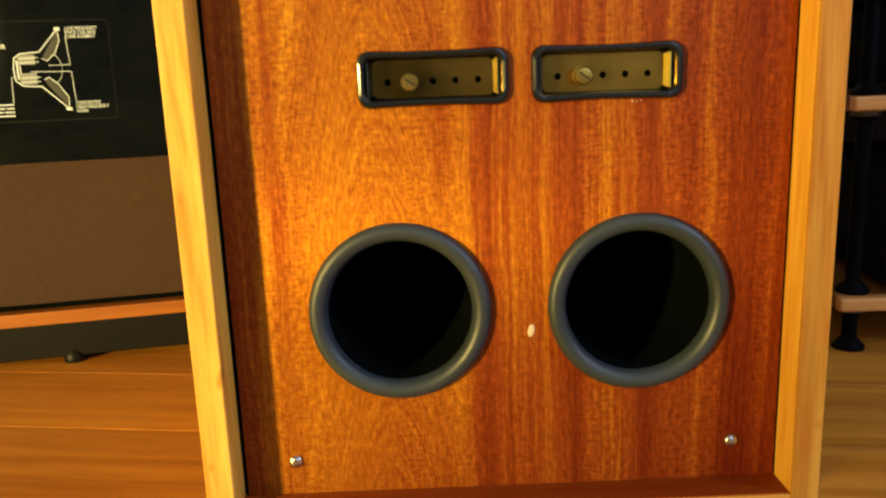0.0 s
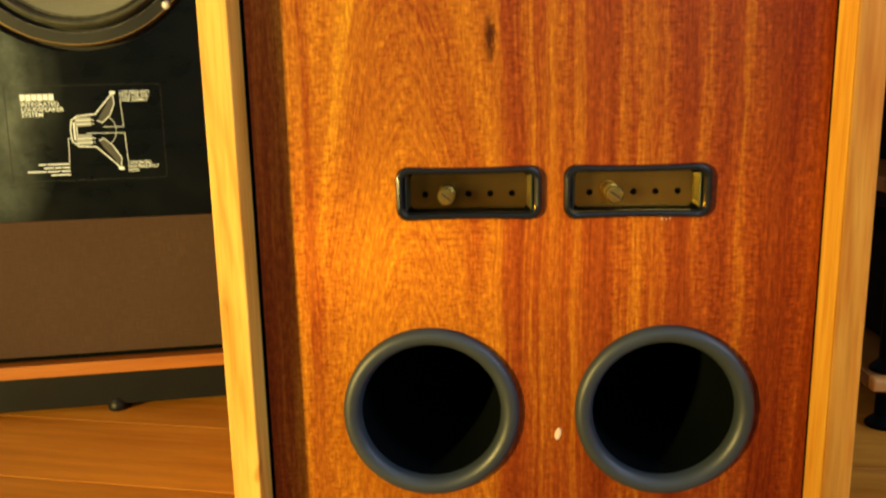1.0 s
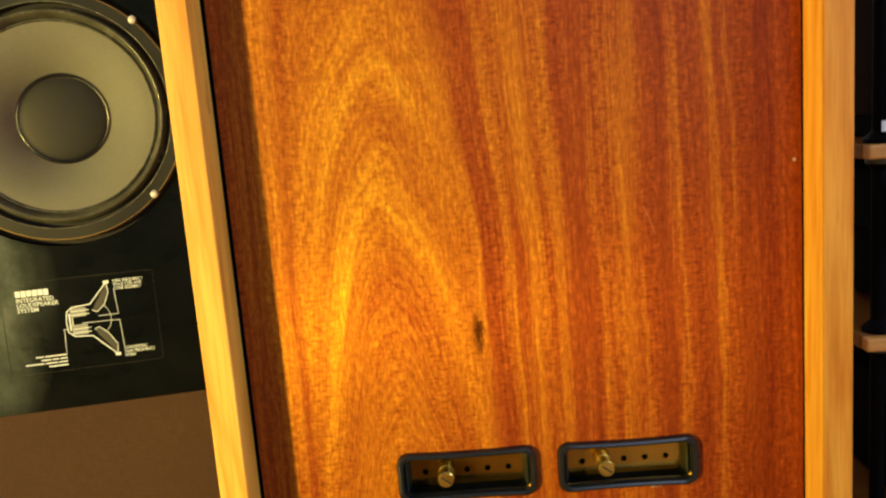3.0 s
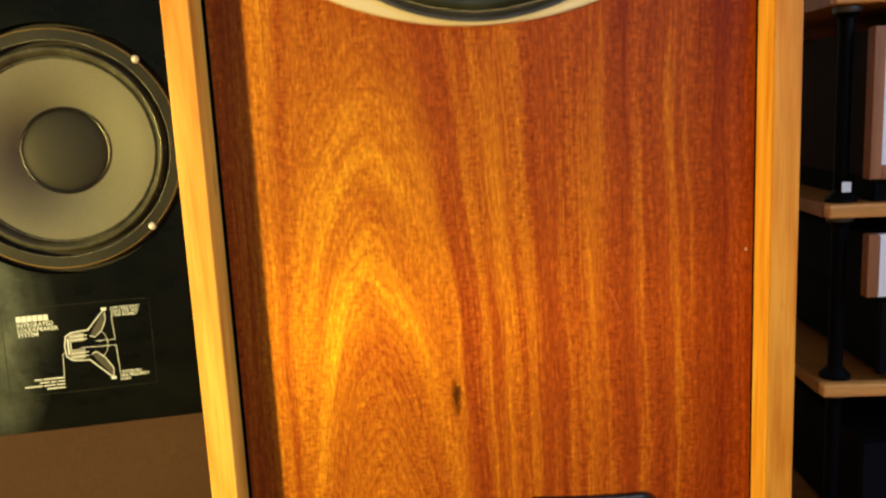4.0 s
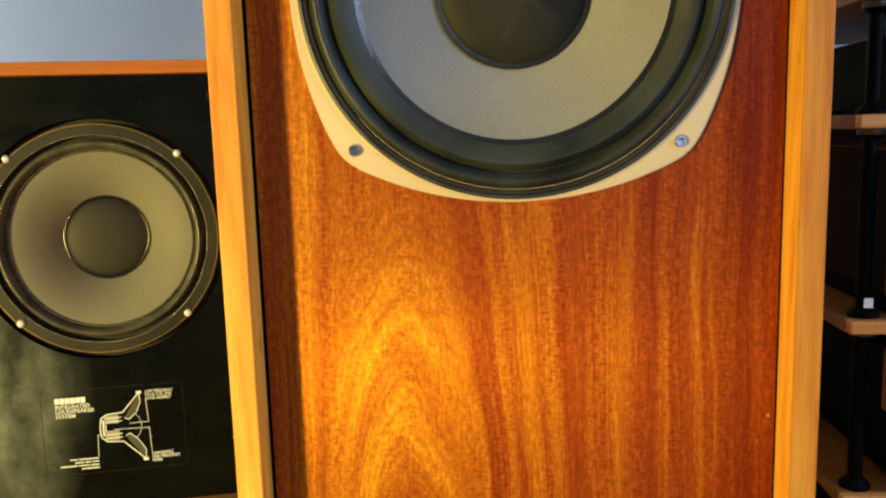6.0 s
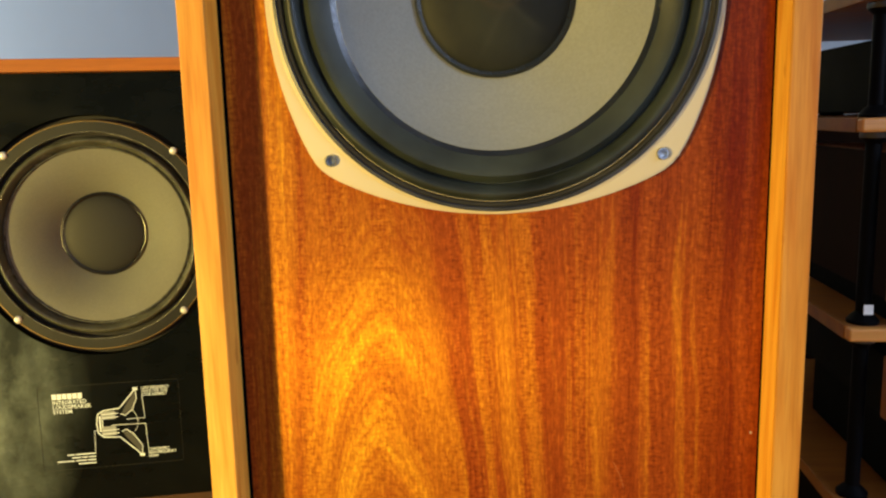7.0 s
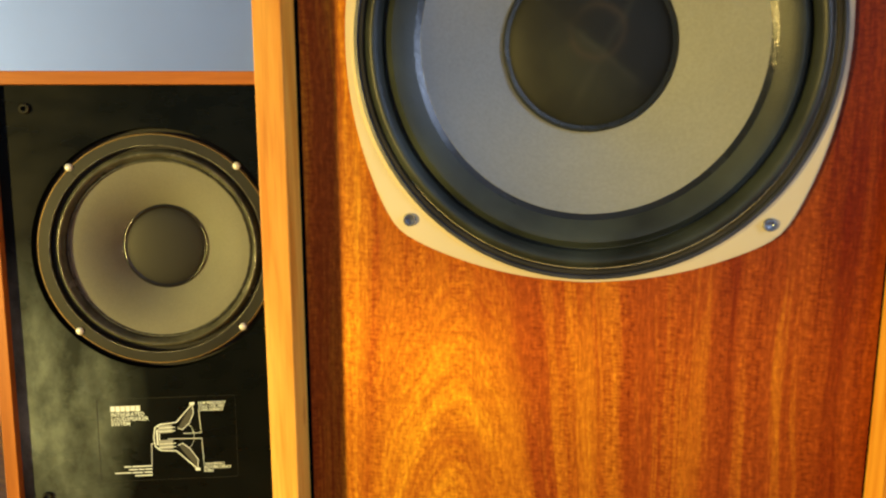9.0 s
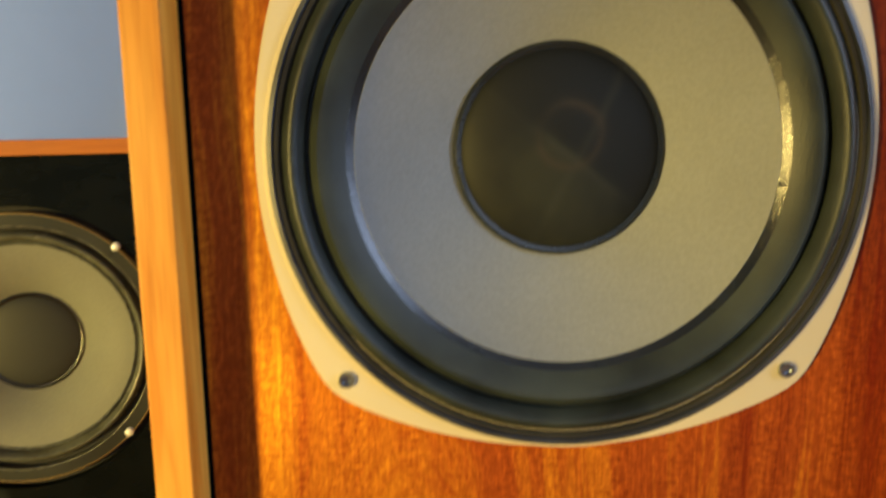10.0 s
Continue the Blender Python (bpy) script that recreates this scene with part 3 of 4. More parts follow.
def window(name, m, ww, wh, label):
    ob = empty(name, m, label, "window", "", "structure")
    wf = sheet([(0, 0), (ww, 0), (ww, wh), (0, wh)], [[(0.06, 0.06), (ww / 2 - 0.03, 0.06), (ww / 2 - 0.03, wh - 0.06), (0.06, wh - 0.06)],
               [(ww / 2 + 0.03, 0.06), (ww - 0.06, 0.06), (ww - 0.06, wh - 0.06), (ww / 2 + 0.03, wh - 0.06)]], -0.03, 0.03)
    part("window_frame", wf, WINDOW_FRAME, ob)
    part("window_sill", box(-0.03, ww + 0.03, 0.062, 0.16, -0.03, -0.002, 0.006), WINDOW_FRAME, ob)


window("window_1", room @ pose(A1 + 0.06, WIN[0], WIN[2], 0, 0, 90), WIN[1] - WIN[0], WIN[3] - WIN[2], "white painted wooden window with two lights")
window("window_3", room @ pose(WIN3[0], B0 - 0.06, WIN3[2]), WIN3[1] - WIN3[0], WIN3[3] - WIN3[2], "white painted wooden window behind the camera")
window("window_2", room @ pose(A0 - 0.06, WIN2[1], WIN2[2], 0, 0, -90), WIN2[1] - WIN2[0], WIN2[3] - WIN2[2], "unseen narrow white painted wooden window, added near the corner to light the wall")


# ---------------------------------------------------------------- the large loudspeaker
HALF, RECESS, SIDE = 0.1935, 0.028, 0.0190       # half width inside, baffle set back, board thickness
LOW, HIGH, DEEP = 0.0507, 1.096, 0.34
PORTS = ((-0.0739, 0.1864), (0.0913, 0.1869))
PANELS = ((-0.0450, 0.3440), (0.0682, 0.3438))


def chassis_screw(name, x, z, y, r, material, parent, label="", dome=0.5):
    prof = [(r * 0.9, 0.0005), (r, 0), (r, -r * 0.25), (r * 0.86, -r * 0.25 - r * dome * 0.4), (r * 0.5, -r * 0.25 - r * dome * 0.72), (0, -r * 0.25 - r * dome * 0.8)]
    ob = part(name, lathe([(a, b + y) for a, b in prof], x, z, 24), material, parent, label, True)
    return ob


def socket_bolt(x, z, y, parent):
    r = 0.0044
    prof = [(r, y), (r, y - 0.0016), (r * 0.86, y - 0.0026), (r * 0.55, y - 0.0026), (r * 0.5, y - 0.0004), (0, y - 0.0002)]
    return part("bolt", lathe(prof, x, z, 24), DARK_STEEL, parent, "blued steel socket bolt", True)


def switch_panel(cx, cz, parent):
    w, h = 0.0985, 0.0375

    def waist(x):
        return 1.01 - 0.075 * max(0.0, 1 - ((x - cx) / (w / 2)) ** 2)

    loops = []
    for grow, dy, rad in ((0.0, 0.0, 0.0090), (0.0, -0.0026, 0.0090), (-0.0010, -0.0044, 0.0084), (-0.0026, -0.0050, 0.0074), (-0.0042, -0.0044, 0.0062), (-0.0050, -0.0024, 0.0056), (-0.0050, 0.0020, 0.0056)):
        loops.append([(x, dy, z) for x, z in round_rect(cx, cz, w + 2 * grow, h + 2 * grow, rad, 6, 10)])
    loops = [[(x, y2, cz + (z - cz) * waist(x)) for x, y2, z in loop] for loop in loops]
    bezel = part("switch_panel", ring_of(loops), BEZEL, parent, "recessed switch panel in a black rounded bezel", True)
    loops = [[(x, dy, z) for x, z in round_rect(cx, cz, w - 2 * g, h - 2 * k, 0.0052)] for g, k, dy in ((0.0051, 0.0051, 0.0006), (0.0086, 0.0064, 0.0120))]
    part("tray_side", ring_of(loops), PORT_GAP_BLACK, bezel, "black side of the recess", True)
    for s in (-1, 1):
        end = box(cx + s * 0.0416 - 0.0004, cx + s * 0.0416 + 0.0004, 0.0014, 0.0112, cz - 0.0118, cz + 0.0118, 0.0002, 1)
        for v in end.verts:
            v.co.x -= s * (v.co.y - 0.0063) * 0.24
        part("tray_end", end, BRASS_PLATE, bezel, "bright brass end of the recess")
    back = sheet(round_rect(cx, cz, w - 0.0124, h - 0.0124, 0.005), [circle(cx + 0.0150 * k, cz - 0.002, 0.0022, 16) for k in (-2, 0, 1, 2)], 0.0115, 0.0135)
    part("backplate", back, BRASS_DULL, bezel, "tarnished brass plate with a row of holes")
    part("recess_bottom", box(cx - 0.045, cx + 0.045, 0.020, 0.022, cz - 0.015, cz + 0.015), BLACK_INNER, bezel)
    kx, kz = cx - 0.0150, cz - 0.002
    plug = lathe([(0.0058, 0.0113), (0.0058, 0.0080), (0.0044, 0.0076), (0.0044, 0.0040), (0.0058, 0.0034), (0.0060, -0.0036), (0.0050, -0.0047), (0, -0.0050)], kx, kz, 28)
    part("plug", plug, BRASS, bezel, "slotted brass selector plug", True)
    part("slot", joined(stroke([(kx - 0.0030, kz + 0.0022), (kx + 0.0030, kz - 0.0022)], 0.0010, -0.0048, 0.0003)), BLACK_INNER, bezel)
    return bezel


def port(cx, cz, parent):
    prof = [(0.0628, 0.0), (0.0630, -0.0020), (0.0618, -0.0050), (0.0592, -0.0068), (0.0562, -0.0068), (0.0535, -0.0058), (0.0514, -0.0036), (0.0504, -0.0008), (0.0500, 0.0020)]
    lip = part("bass_port", lathe(prof, cx, cz, 96), PORT_LIP, parent, "flared grey-black plastic bass port", True)
    part("port_tube", lathe([(0.0501, 0.0018), (0.0499, 0.170), (0.0, 0.171)], cx, cz, 72), PORT_GAP_BLACK, lip, "dark hollow port tube", True)
    return lip


def worn_edge(bm, c, radius, size):
    """Makes a brushed-on ring uneven: moves the vertices near one radius in and out a little."""
    for v in bm.verts:
        out = Vector((v.co.x - c[0], 0, v.co.z - c[1]))
        k = max(0.0, 1 - abs(out.length - radius) / (4 * size))
        turn = out.normalized() * 9
        v.co += out.normalized() * k * size * (noise.noise(turn) + 0.6 * noise.noise(turn * 4))
    return bm


def big_driver(parent):
    c = (0.0, DRV)
    y = -0.0045
    plate = sheet(four_arcs(*c, 0.1585, 0.260), [circle(*c, 0.146, 120)], y, -0.0002)
    bmesh.ops.bevel(plate, geom=[e for e in plate.edges if len(e.link_faces) == 2 and e.calc_face_angle(0) > 1.0 and all(v.co.y < y + 1e-5 for v in e.verts)], offset=0.0012, segments=2, affect="EDGES")
    unit = part("drive_unit", plate, CREAM_METAL, parent, "champagne enamelled frame of a twelve-inch drive unit")
    for sx in (-1, 1):
        for sz in (-1, 1):
            socket_bolt(0.1168 * sx, DRV + 0.118 * sz, y, unit)
    c = (0.0012, DRV - 0.0028)
    flange = [(0.1558, y + 0.0001), (0.1553, y - 0.0009), (0.1538, y - 0.0010), (0.1534, y - 0.0026), (0.1512, y - 0.0030), (0.1504, y - 0.0016), (0.1502, y + 0.0006)]
    part("flange_ring", lathe(flange[:3], *c, 128), CREAM_METAL, unit, "raised enamelled step of the frame", True)
    part("gasket", lathe(flange[2:], *c, 128), RUBBER_FLAT, unit, "blue-black rubber gasket ring", True)
    trim = [(0.1504, y - 0.0012), (0.1496, y - 0.0020), (0.1478, y - 0.0016), (0.1462, y + 0.0004)]
    part("trim_ring", lathe(trim, *c, 128), TRIM_OCHRE, unit, "narrow ochre glue ring", True)
    s = bumped(0.1466, 0.1350, y + 0.0005, y + 0.0022, -0.0058, 16) + [(0.1345, y + 0.0062), (0.1336, y + 0.0064)]
    s += [(0.1330 - 0.0045 * math.sin(math.pi / 2 * i / 6), y + 0.0030 - 0.0052 * math.sin(math.pi * i / 12)) for i in range(6)]
    slope = [(0.1285 - 0.0190 * i / 22, y - 0.0022 + 0.0106 * (i / 22) ** 1.5) for i in range(23)]
    part("surround", lathe(s + slope[:17], *c, 160), RUBBER, unit, "double-roll dark rubber surround", True)
    part("cone_edge", lathe(slope[16:], *c, 160), DOPE, unit, "black doped edge of the cone", True)
    cone = [(0.1120, y + 0.0078)] + [(0.1106 - 0.0525 * i / 14, y + 0.0073 + 0.0390 * (i / 14) ** 0.92) for i in range(15)] + [(0.052, y + 0.050)]
    part("cone", lathe(cone, *c, 128), CONE_GREY, unit, "grey paper cone", True)
    c = (0.0024, DRV - 0.0014)
    rim = [(0.0600, y + 0.0470), (0.0596, y + 0.0440), (0.0578, y + 0.0426), (0.0553, y + 0.0432), (0.0544, y + 0.0460)]
    part("cap_ring", worn_edge(lathe(rim, *c, 96), c, 0.0580, 0.0006), DOPE, unit, "glued black ring round the cap", True)
    cap = [(0.0562 * math.cos(a), y + 0.0450 - 0.0105 * math.sin(a)) for a in [math.pi / 2 * i / 12 for i in range(12)]] + [(0, y + 0.0345)]
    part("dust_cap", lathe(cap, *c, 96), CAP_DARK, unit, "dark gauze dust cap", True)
    return unit


def large_loudspeaker():
    sp = empty("loudspeaker", pose(0, 0, 0), "tall mahogany-fronted loudspeaker with pale hardwood cabinet and two ports", "loudspeaker")
    out, top = HALF + SIDE, HIGH
    f, bk = -RECESS, DEEP
    for s in (-1, 1):
        x0, x1 = sorted((s * HALF, s * out))
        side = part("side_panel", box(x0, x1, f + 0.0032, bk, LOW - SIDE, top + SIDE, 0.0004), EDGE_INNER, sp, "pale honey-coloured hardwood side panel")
        part("front_lipping", box(x0, x1, f, f + 0.0031, LOW - SIDE, top + SIDE, 0.0010), EDGE_WOOD if s < 0 else RIGHT_EDGE_DIM, side, "hardwood front edge of the side panel")
        g0, g1 = sorted((s * (HALF - 0.0001), s * (HALF - (0.0031 if s < 0 else 0.0017))))
        # black filler paints the dark gap, where there is only shade
        part("gap_seal", box(g0, g1, 0.0008, 0.017, LOW + 0.001, top - 0.001), PORT_GAP_BLACK, sp, "black strip painting the shade of the gap beside the baffle")
    part("top_panel", box(-HALF, HALF, f + 0.0005, bk, top, top + SIDE, 0.0012), EDGE_WOOD_X, sp, "pale hardwood top panel")
    part("bottom_panel", box(-HALF, HALF, f + 0.0005, bk, LOW - SIDE, LOW, 0.0012), EDGE_WOOD_X, sp, "pale hardwood bottom panel")
    # thin dark sheet paints the shade on the pale bottom panel's ledge
    part("ledge_veneer", box(-HALF + 0.0004, HALF - 0.0004, f + 0.0022, 0.0, LOW, LOW + 0.0007), LEDGE_SHADE_WOOD, sp, "dark sheet painting the shade on the inner ledge")
    part("back_panel", box(-HALF, HALF, bk - 0.018, bk - 0.0005, LOW, top), BLACK_INNER, sp)
    part("plinth", box(-out + 0.02, out - 0.02, 0.01, bk - 0.02, 0.0, LOW - SIDE, 0.002), PLINTH_BLACK, sp, "low black plinth")
    holes = [circle(*p, 0.0560) for p in PORTS] + [round_rect(*p, 0.0920, 0.0310, 0.006) for p in PANELS] + [circle(0, DRV, 0.1440, 120)]
    b0 = HALF - 0.0032
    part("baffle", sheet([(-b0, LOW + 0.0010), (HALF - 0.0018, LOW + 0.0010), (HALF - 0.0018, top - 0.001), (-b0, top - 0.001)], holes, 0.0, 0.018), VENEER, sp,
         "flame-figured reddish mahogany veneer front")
    part("baffle_batten", joined(box(-HALF + 0.0005, -HALF + 0.022, 0.0182, 0.034, LOW, top), box(HALF - 0.022, HALF - 0.0005, 0.0182, 0.034, LOW, top)), BLACK_INNER, sp)
    for p in PORTS:
        port(*p, sp)
    for p in PANELS:
        switch_panel(*p, sp)
    big_driver(sp)
    for x, z in ((-0.1545, 0.0771), (0.1597, 0.0800)):
        chassis_screw("screw", x, z, 0.0, 0.0048, STEEL, sp, "zinc dome-head screw")
    flake = lathe([(0.0024, 0.0), (0.0020, -0.0005), (0, -0.0007)], 0, 0, 10)
    bmesh.ops.transform(flake, matrix=pose(0.0168, 0, 0.1690, 0, 12, 0) @ Matrix.Diagonal((1, 1, 2.0, 1)), verts=flake.verts[:])
    part("chipped_spot", flake, plain("bare_wood", (0.72, 0.55, 0.36), 0.7), sp, "pale chip in the veneer")
    for x, z, r, k in ((0.0856, 0.3244, 0.0011, 0.7), (0.0884, 0.3240, 0.0008, 0.6), (0.0910, 0.3246, 0.0006, 1.0)):
        chip = lathe([(r, 0.0), (r * 0.8, -0.0003), (0, -0.0004)], 0, 0, 8)
        bmesh.ops.transform(chip, matrix=pose(x, 0, z, 0, 25, 0) @ Matrix.Diagonal((1, 1, k, 1)), verts=chip.verts[:])
        part("chipped_spot", chip, CHIP, sp, "tiny pale chip in the lacquer")
    edge_chip = lathe([(0.0012, 0.0), (0.0009, -0.0003), (0, -0.0004)], 0, 0, 8)
    bmesh.ops.transform(edge_chip, matrix=pose(0.1868, 0, 0.5480), verts=edge_chip.verts[:])
    part("chipped_spot", edge_chip, CHIP, sp, "tiny pale chip near the baffle's edge")
    part("scratch", stroke([(0.0861, 0.5248), (0.0905, 0.5150), (0.0939, 0.5047)], 0.00028, 0.0, 0.00010), SCRATCH, sp, "hair scratch in the lacquer")
    return sp


large_loudspeaker()


# ---------------------------------------------------------------- the black-fronted loudspeaker
def label_print(parent):
    y = -0.0004
    part("print", joined(
        stroke([(0.0376, 0.4097), (0.0150, 0.3838), (-0.0070, 0.3818), (-0.0140, 0.3770), (-0.0160, 0.3640), (-0.0148, 0.3505), (-0.0075, 0.3442), (0.0135, 0.3428), (0.0412, 0.3153)], 0.0014, y)),
         PRINT, parent, "printed section drawing of a horn")
    part("print", joined(*[stroke([(-0.0085, z), (0.0125, z + 0.0005)], 0.0009, y) for z in (0.3485, 0.3535, 0.3715, 0.3765)],
                         stroke([(-0.0115, 0.3530), (-0.0115, 0.3735)], 0.0020, y), stroke([(-0.0085, 0.3590), (-0.0085, 0.3680)], 0.0012, y)), PRINT, parent)
    for z0, z1 in ((0.3455, 0.3590), (0.3690, 0.3805)):
        part("print", sheet([(-0.0100, z0), (0.0090, z0 + 0.0003), (0.0090, z1), (-0.0100, z1)], [], y - 0.0002, y), PRINT_DIM, parent, "grey tint of the drawn magnet")
    for sign, x1, z1 in ((1, 0.0376, 0.4085), (-1, 0.0412, 0.3168)):
        mid = 0.3632
        leaf = [(x1, z1), (x1 + 0.0012, z1 - sign * 0.0120), (0.0325, mid + sign * 0.0185), (0.0225, mid + sign * 0.0098), (0.0170, mid + sign * 0.0125), (0.0215, mid + sign * 0.0205)]
        part("print", joined(stroke([*leaf[:4], leaf[4]], 0.0009, y)), PRINT, parent)
        wash = [(a, b) for a, b in leaf]
        part("print", sheet(wash, [], y - 0.0001, y), PRINT_FAINT, parent, "faint grey tint of the drawn cone")
    part("print", joined(stroke([(0.0250 + 0.0135 * math.cos(a), 0.3635 + 0.0185 * math.sin(a)) for a in [-1.1 + 2.2 * i / 12 for i in range(13)]], 0.0005, y),
                         stroke([(0.0462, 0.3990), (0.0481, 0.3677), (0.0240, 0.3675)], 0.0007, y),
                         stroke([(0.0500, 0.3245), (0.0485, 0.3595), (0.0030, 0.3605)], 0.0007, y),
                         stroke([(-0.0205, 0.3245), (-0.0195, 0.3545), (-0.0150, 0.3545)], 0.0007, y)), PRINT, parent)
    for p in ((0.0376, 0.4100), (0.0412, 0.3150)):
        part("print", stroke([(p[0] - 0.0014, p[1]), (p[0] + 0.0014, p[1])], 0.0038, y), PRINT, parent)
    # the maker's mark as a plain shape
    part("maker_mark", joined(*[stroke([(-0.0688 + 0.0067 * i, 0.4050 - 0.0004 * (i % 2)), (-0.0688 + 0.0067 * i, 0.4068)], 0.0058, y) for i in range(6)]),
         PRINT, parent, "cream maker's mark as a plain shape")
    lettering("wording", "INTEGRATED\nLOUDSPEAKER\nSYSTEM", 0.0076, -0.0718, y, 0.3950, PRINT, parent, width=0.0500)
    lettering("wording", "LOW FREQUENCY\nVOICE COIL AND\nCONE ASSEMBLY", 0.0056, 0.0458, y, 0.4085, PRINT, parent, width=0.0375)
    lettering("wording", "CONCENTRIC\nHIGH FREQUENCY\nHORN", 0.0056, 0.0495, y, 0.3200, PRINT, parent, width=0.0375)
    words = (((-0.0580, -0.0485), (-0.0470, -0.0205)), ((-0.0520, -0.0400), (-0.0385, -0.0310), (-0.0295, -0.0205)),
             ((-0.0710, -0.0490), (-0.0475, -0.0330), (-0.0315, -0.0205)), ((-0.0440, -0.0205),))
    for i, line in enumerate(words):
        part("print_bar", joined(*[stroke([(a + 0.001, 0.3225 - 0.0044 * i), (b - 0.001, 0.3225 - 0.0044 * i)], 0.0017, y) for a, b in line]), PRINT, parent)
    panel = round_rect(0.003, 0.361, 0.186, 0.118, 0.004)
    part("label_outline", joined(stroke([*panel, panel[0]], 0.0004, y, 0.0002)), plain("dark_grey_print", (0.012, 0.013, 0.012), 0.5), parent)


def round_driver(cx, cz, parent):
    y = 0.006
    ring = [(0.1555, y + 0.004), (0.1555, y - 0.0035), (0.1541, y - 0.0058), (0.1412, y - 0.0058), (0.1400, y - 0.0048), (0.1396, y + 0.005)]
    unit = part("drive_unit", lathe(ring, cx, cz, 128), RIM_GREY, parent, "round twelve-inch drive unit with a grey rim", True)
    part("rim_edge", lathe([(0.1563, y + 0.003), (0.1563, y - 0.0036), (0.1548, y - 0.0060), (0.1540, y - 0.0060)], cx, cz, 128), RIM_GLINT, unit, "thin chamfer of the rim, its warm glint painted gold", True)
    lip = [(0.1412, y - 0.0058), (0.1408, y - 0.0066), (0.1399, y - 0.0064), (0.1395, y - 0.0046)]
    part("rim_lip", lathe(lip, cx, cz, 128), LIP_GREY, unit, "thin pale inner lip of the rim", True)
    s = [(0.1398, y + 0.0075), (0.1352, y + 0.0070)] + bumped(0.1350, 0.1228, y + 0.0030, y + 0.0040, -0.0085, 18) + [(0.1222, y + 0.0080), (0.1200, y + 0.0082), (0.1175, y + 0.0095)]
    part("surround", lathe(s, cx, cz, 128), RUBBER_GLOSSY, unit, "rolled dark rubber surround", True)
    seam = [(0.1212, y + 0.0076), (0.1207, y + 0.0052), (0.1196, y + 0.0046), (0.1187, y + 0.0058), (0.1182, y + 0.0086)]
    part("cone_seam", lathe(seam, cx, cz, 128), LIP_GREY, unit, "thin glossy glue seam at the cone's edge", True)
    for k in range(4):
        slit = box(0.1385, 0.1490, y - 0.0061, y - 0.0050, -0.0009, 0.0009)
        bmesh.ops.transform(slit, matrix=Matrix.Translation((cx, 0, cz)) @ Matrix.Rotation(radians(45 + 90 * k), 4, "Y"), verts=slit.verts[:])
        part("rim_slit", slit, PLINTH_BLACK, unit, "dark slit between two rim segments")
    cone = [(0.1185, y + 0.0075)] + [(0.1185 - 0.0635 * i / 12, y + 0.0078 + 0.036 * (i / 12) ** 1.7) for i in range(1, 13)] + [(0.050, y + 0.046)]
    part("cone", lathe(cone, cx, cz, 128), CONE_OLIVE, unit, "olive-grey paper cone", True)
    rim = [(0.0600, y + 0.0430), (0.0588, y + 0.0400), (0.0562, y + 0.0390), (0.0535, y + 0.0400), (0.0528, y + 0.042)]
    part("cap_ring", lathe(rim, cx, cz, 72), GLUE_BLACK, unit, "thin black ring round the cap", True)
    cap = [(0.0550 * math.cos(a), y + 0.042 - 0.009 * math.sin(a)) for a in [math.pi / 2 * i / 10 for i in range(10)]] + [(0, y + 0.033)]
    part("dust_cap", lathe(cap, cx, cz, 72), CAP_GREY, unit, "dark grey dust cap", True)
    for sx in (-1, 1):
        for sz in (-1, 1):
            chassis_screw("screw", cx + 0.1080 * sx, cz + 0.0022 + 0.1098 * sz, y - 0.0056, 0.0052, WHITE_METAL, unit, "white-metal clamp screw", 0.6)
    return unit


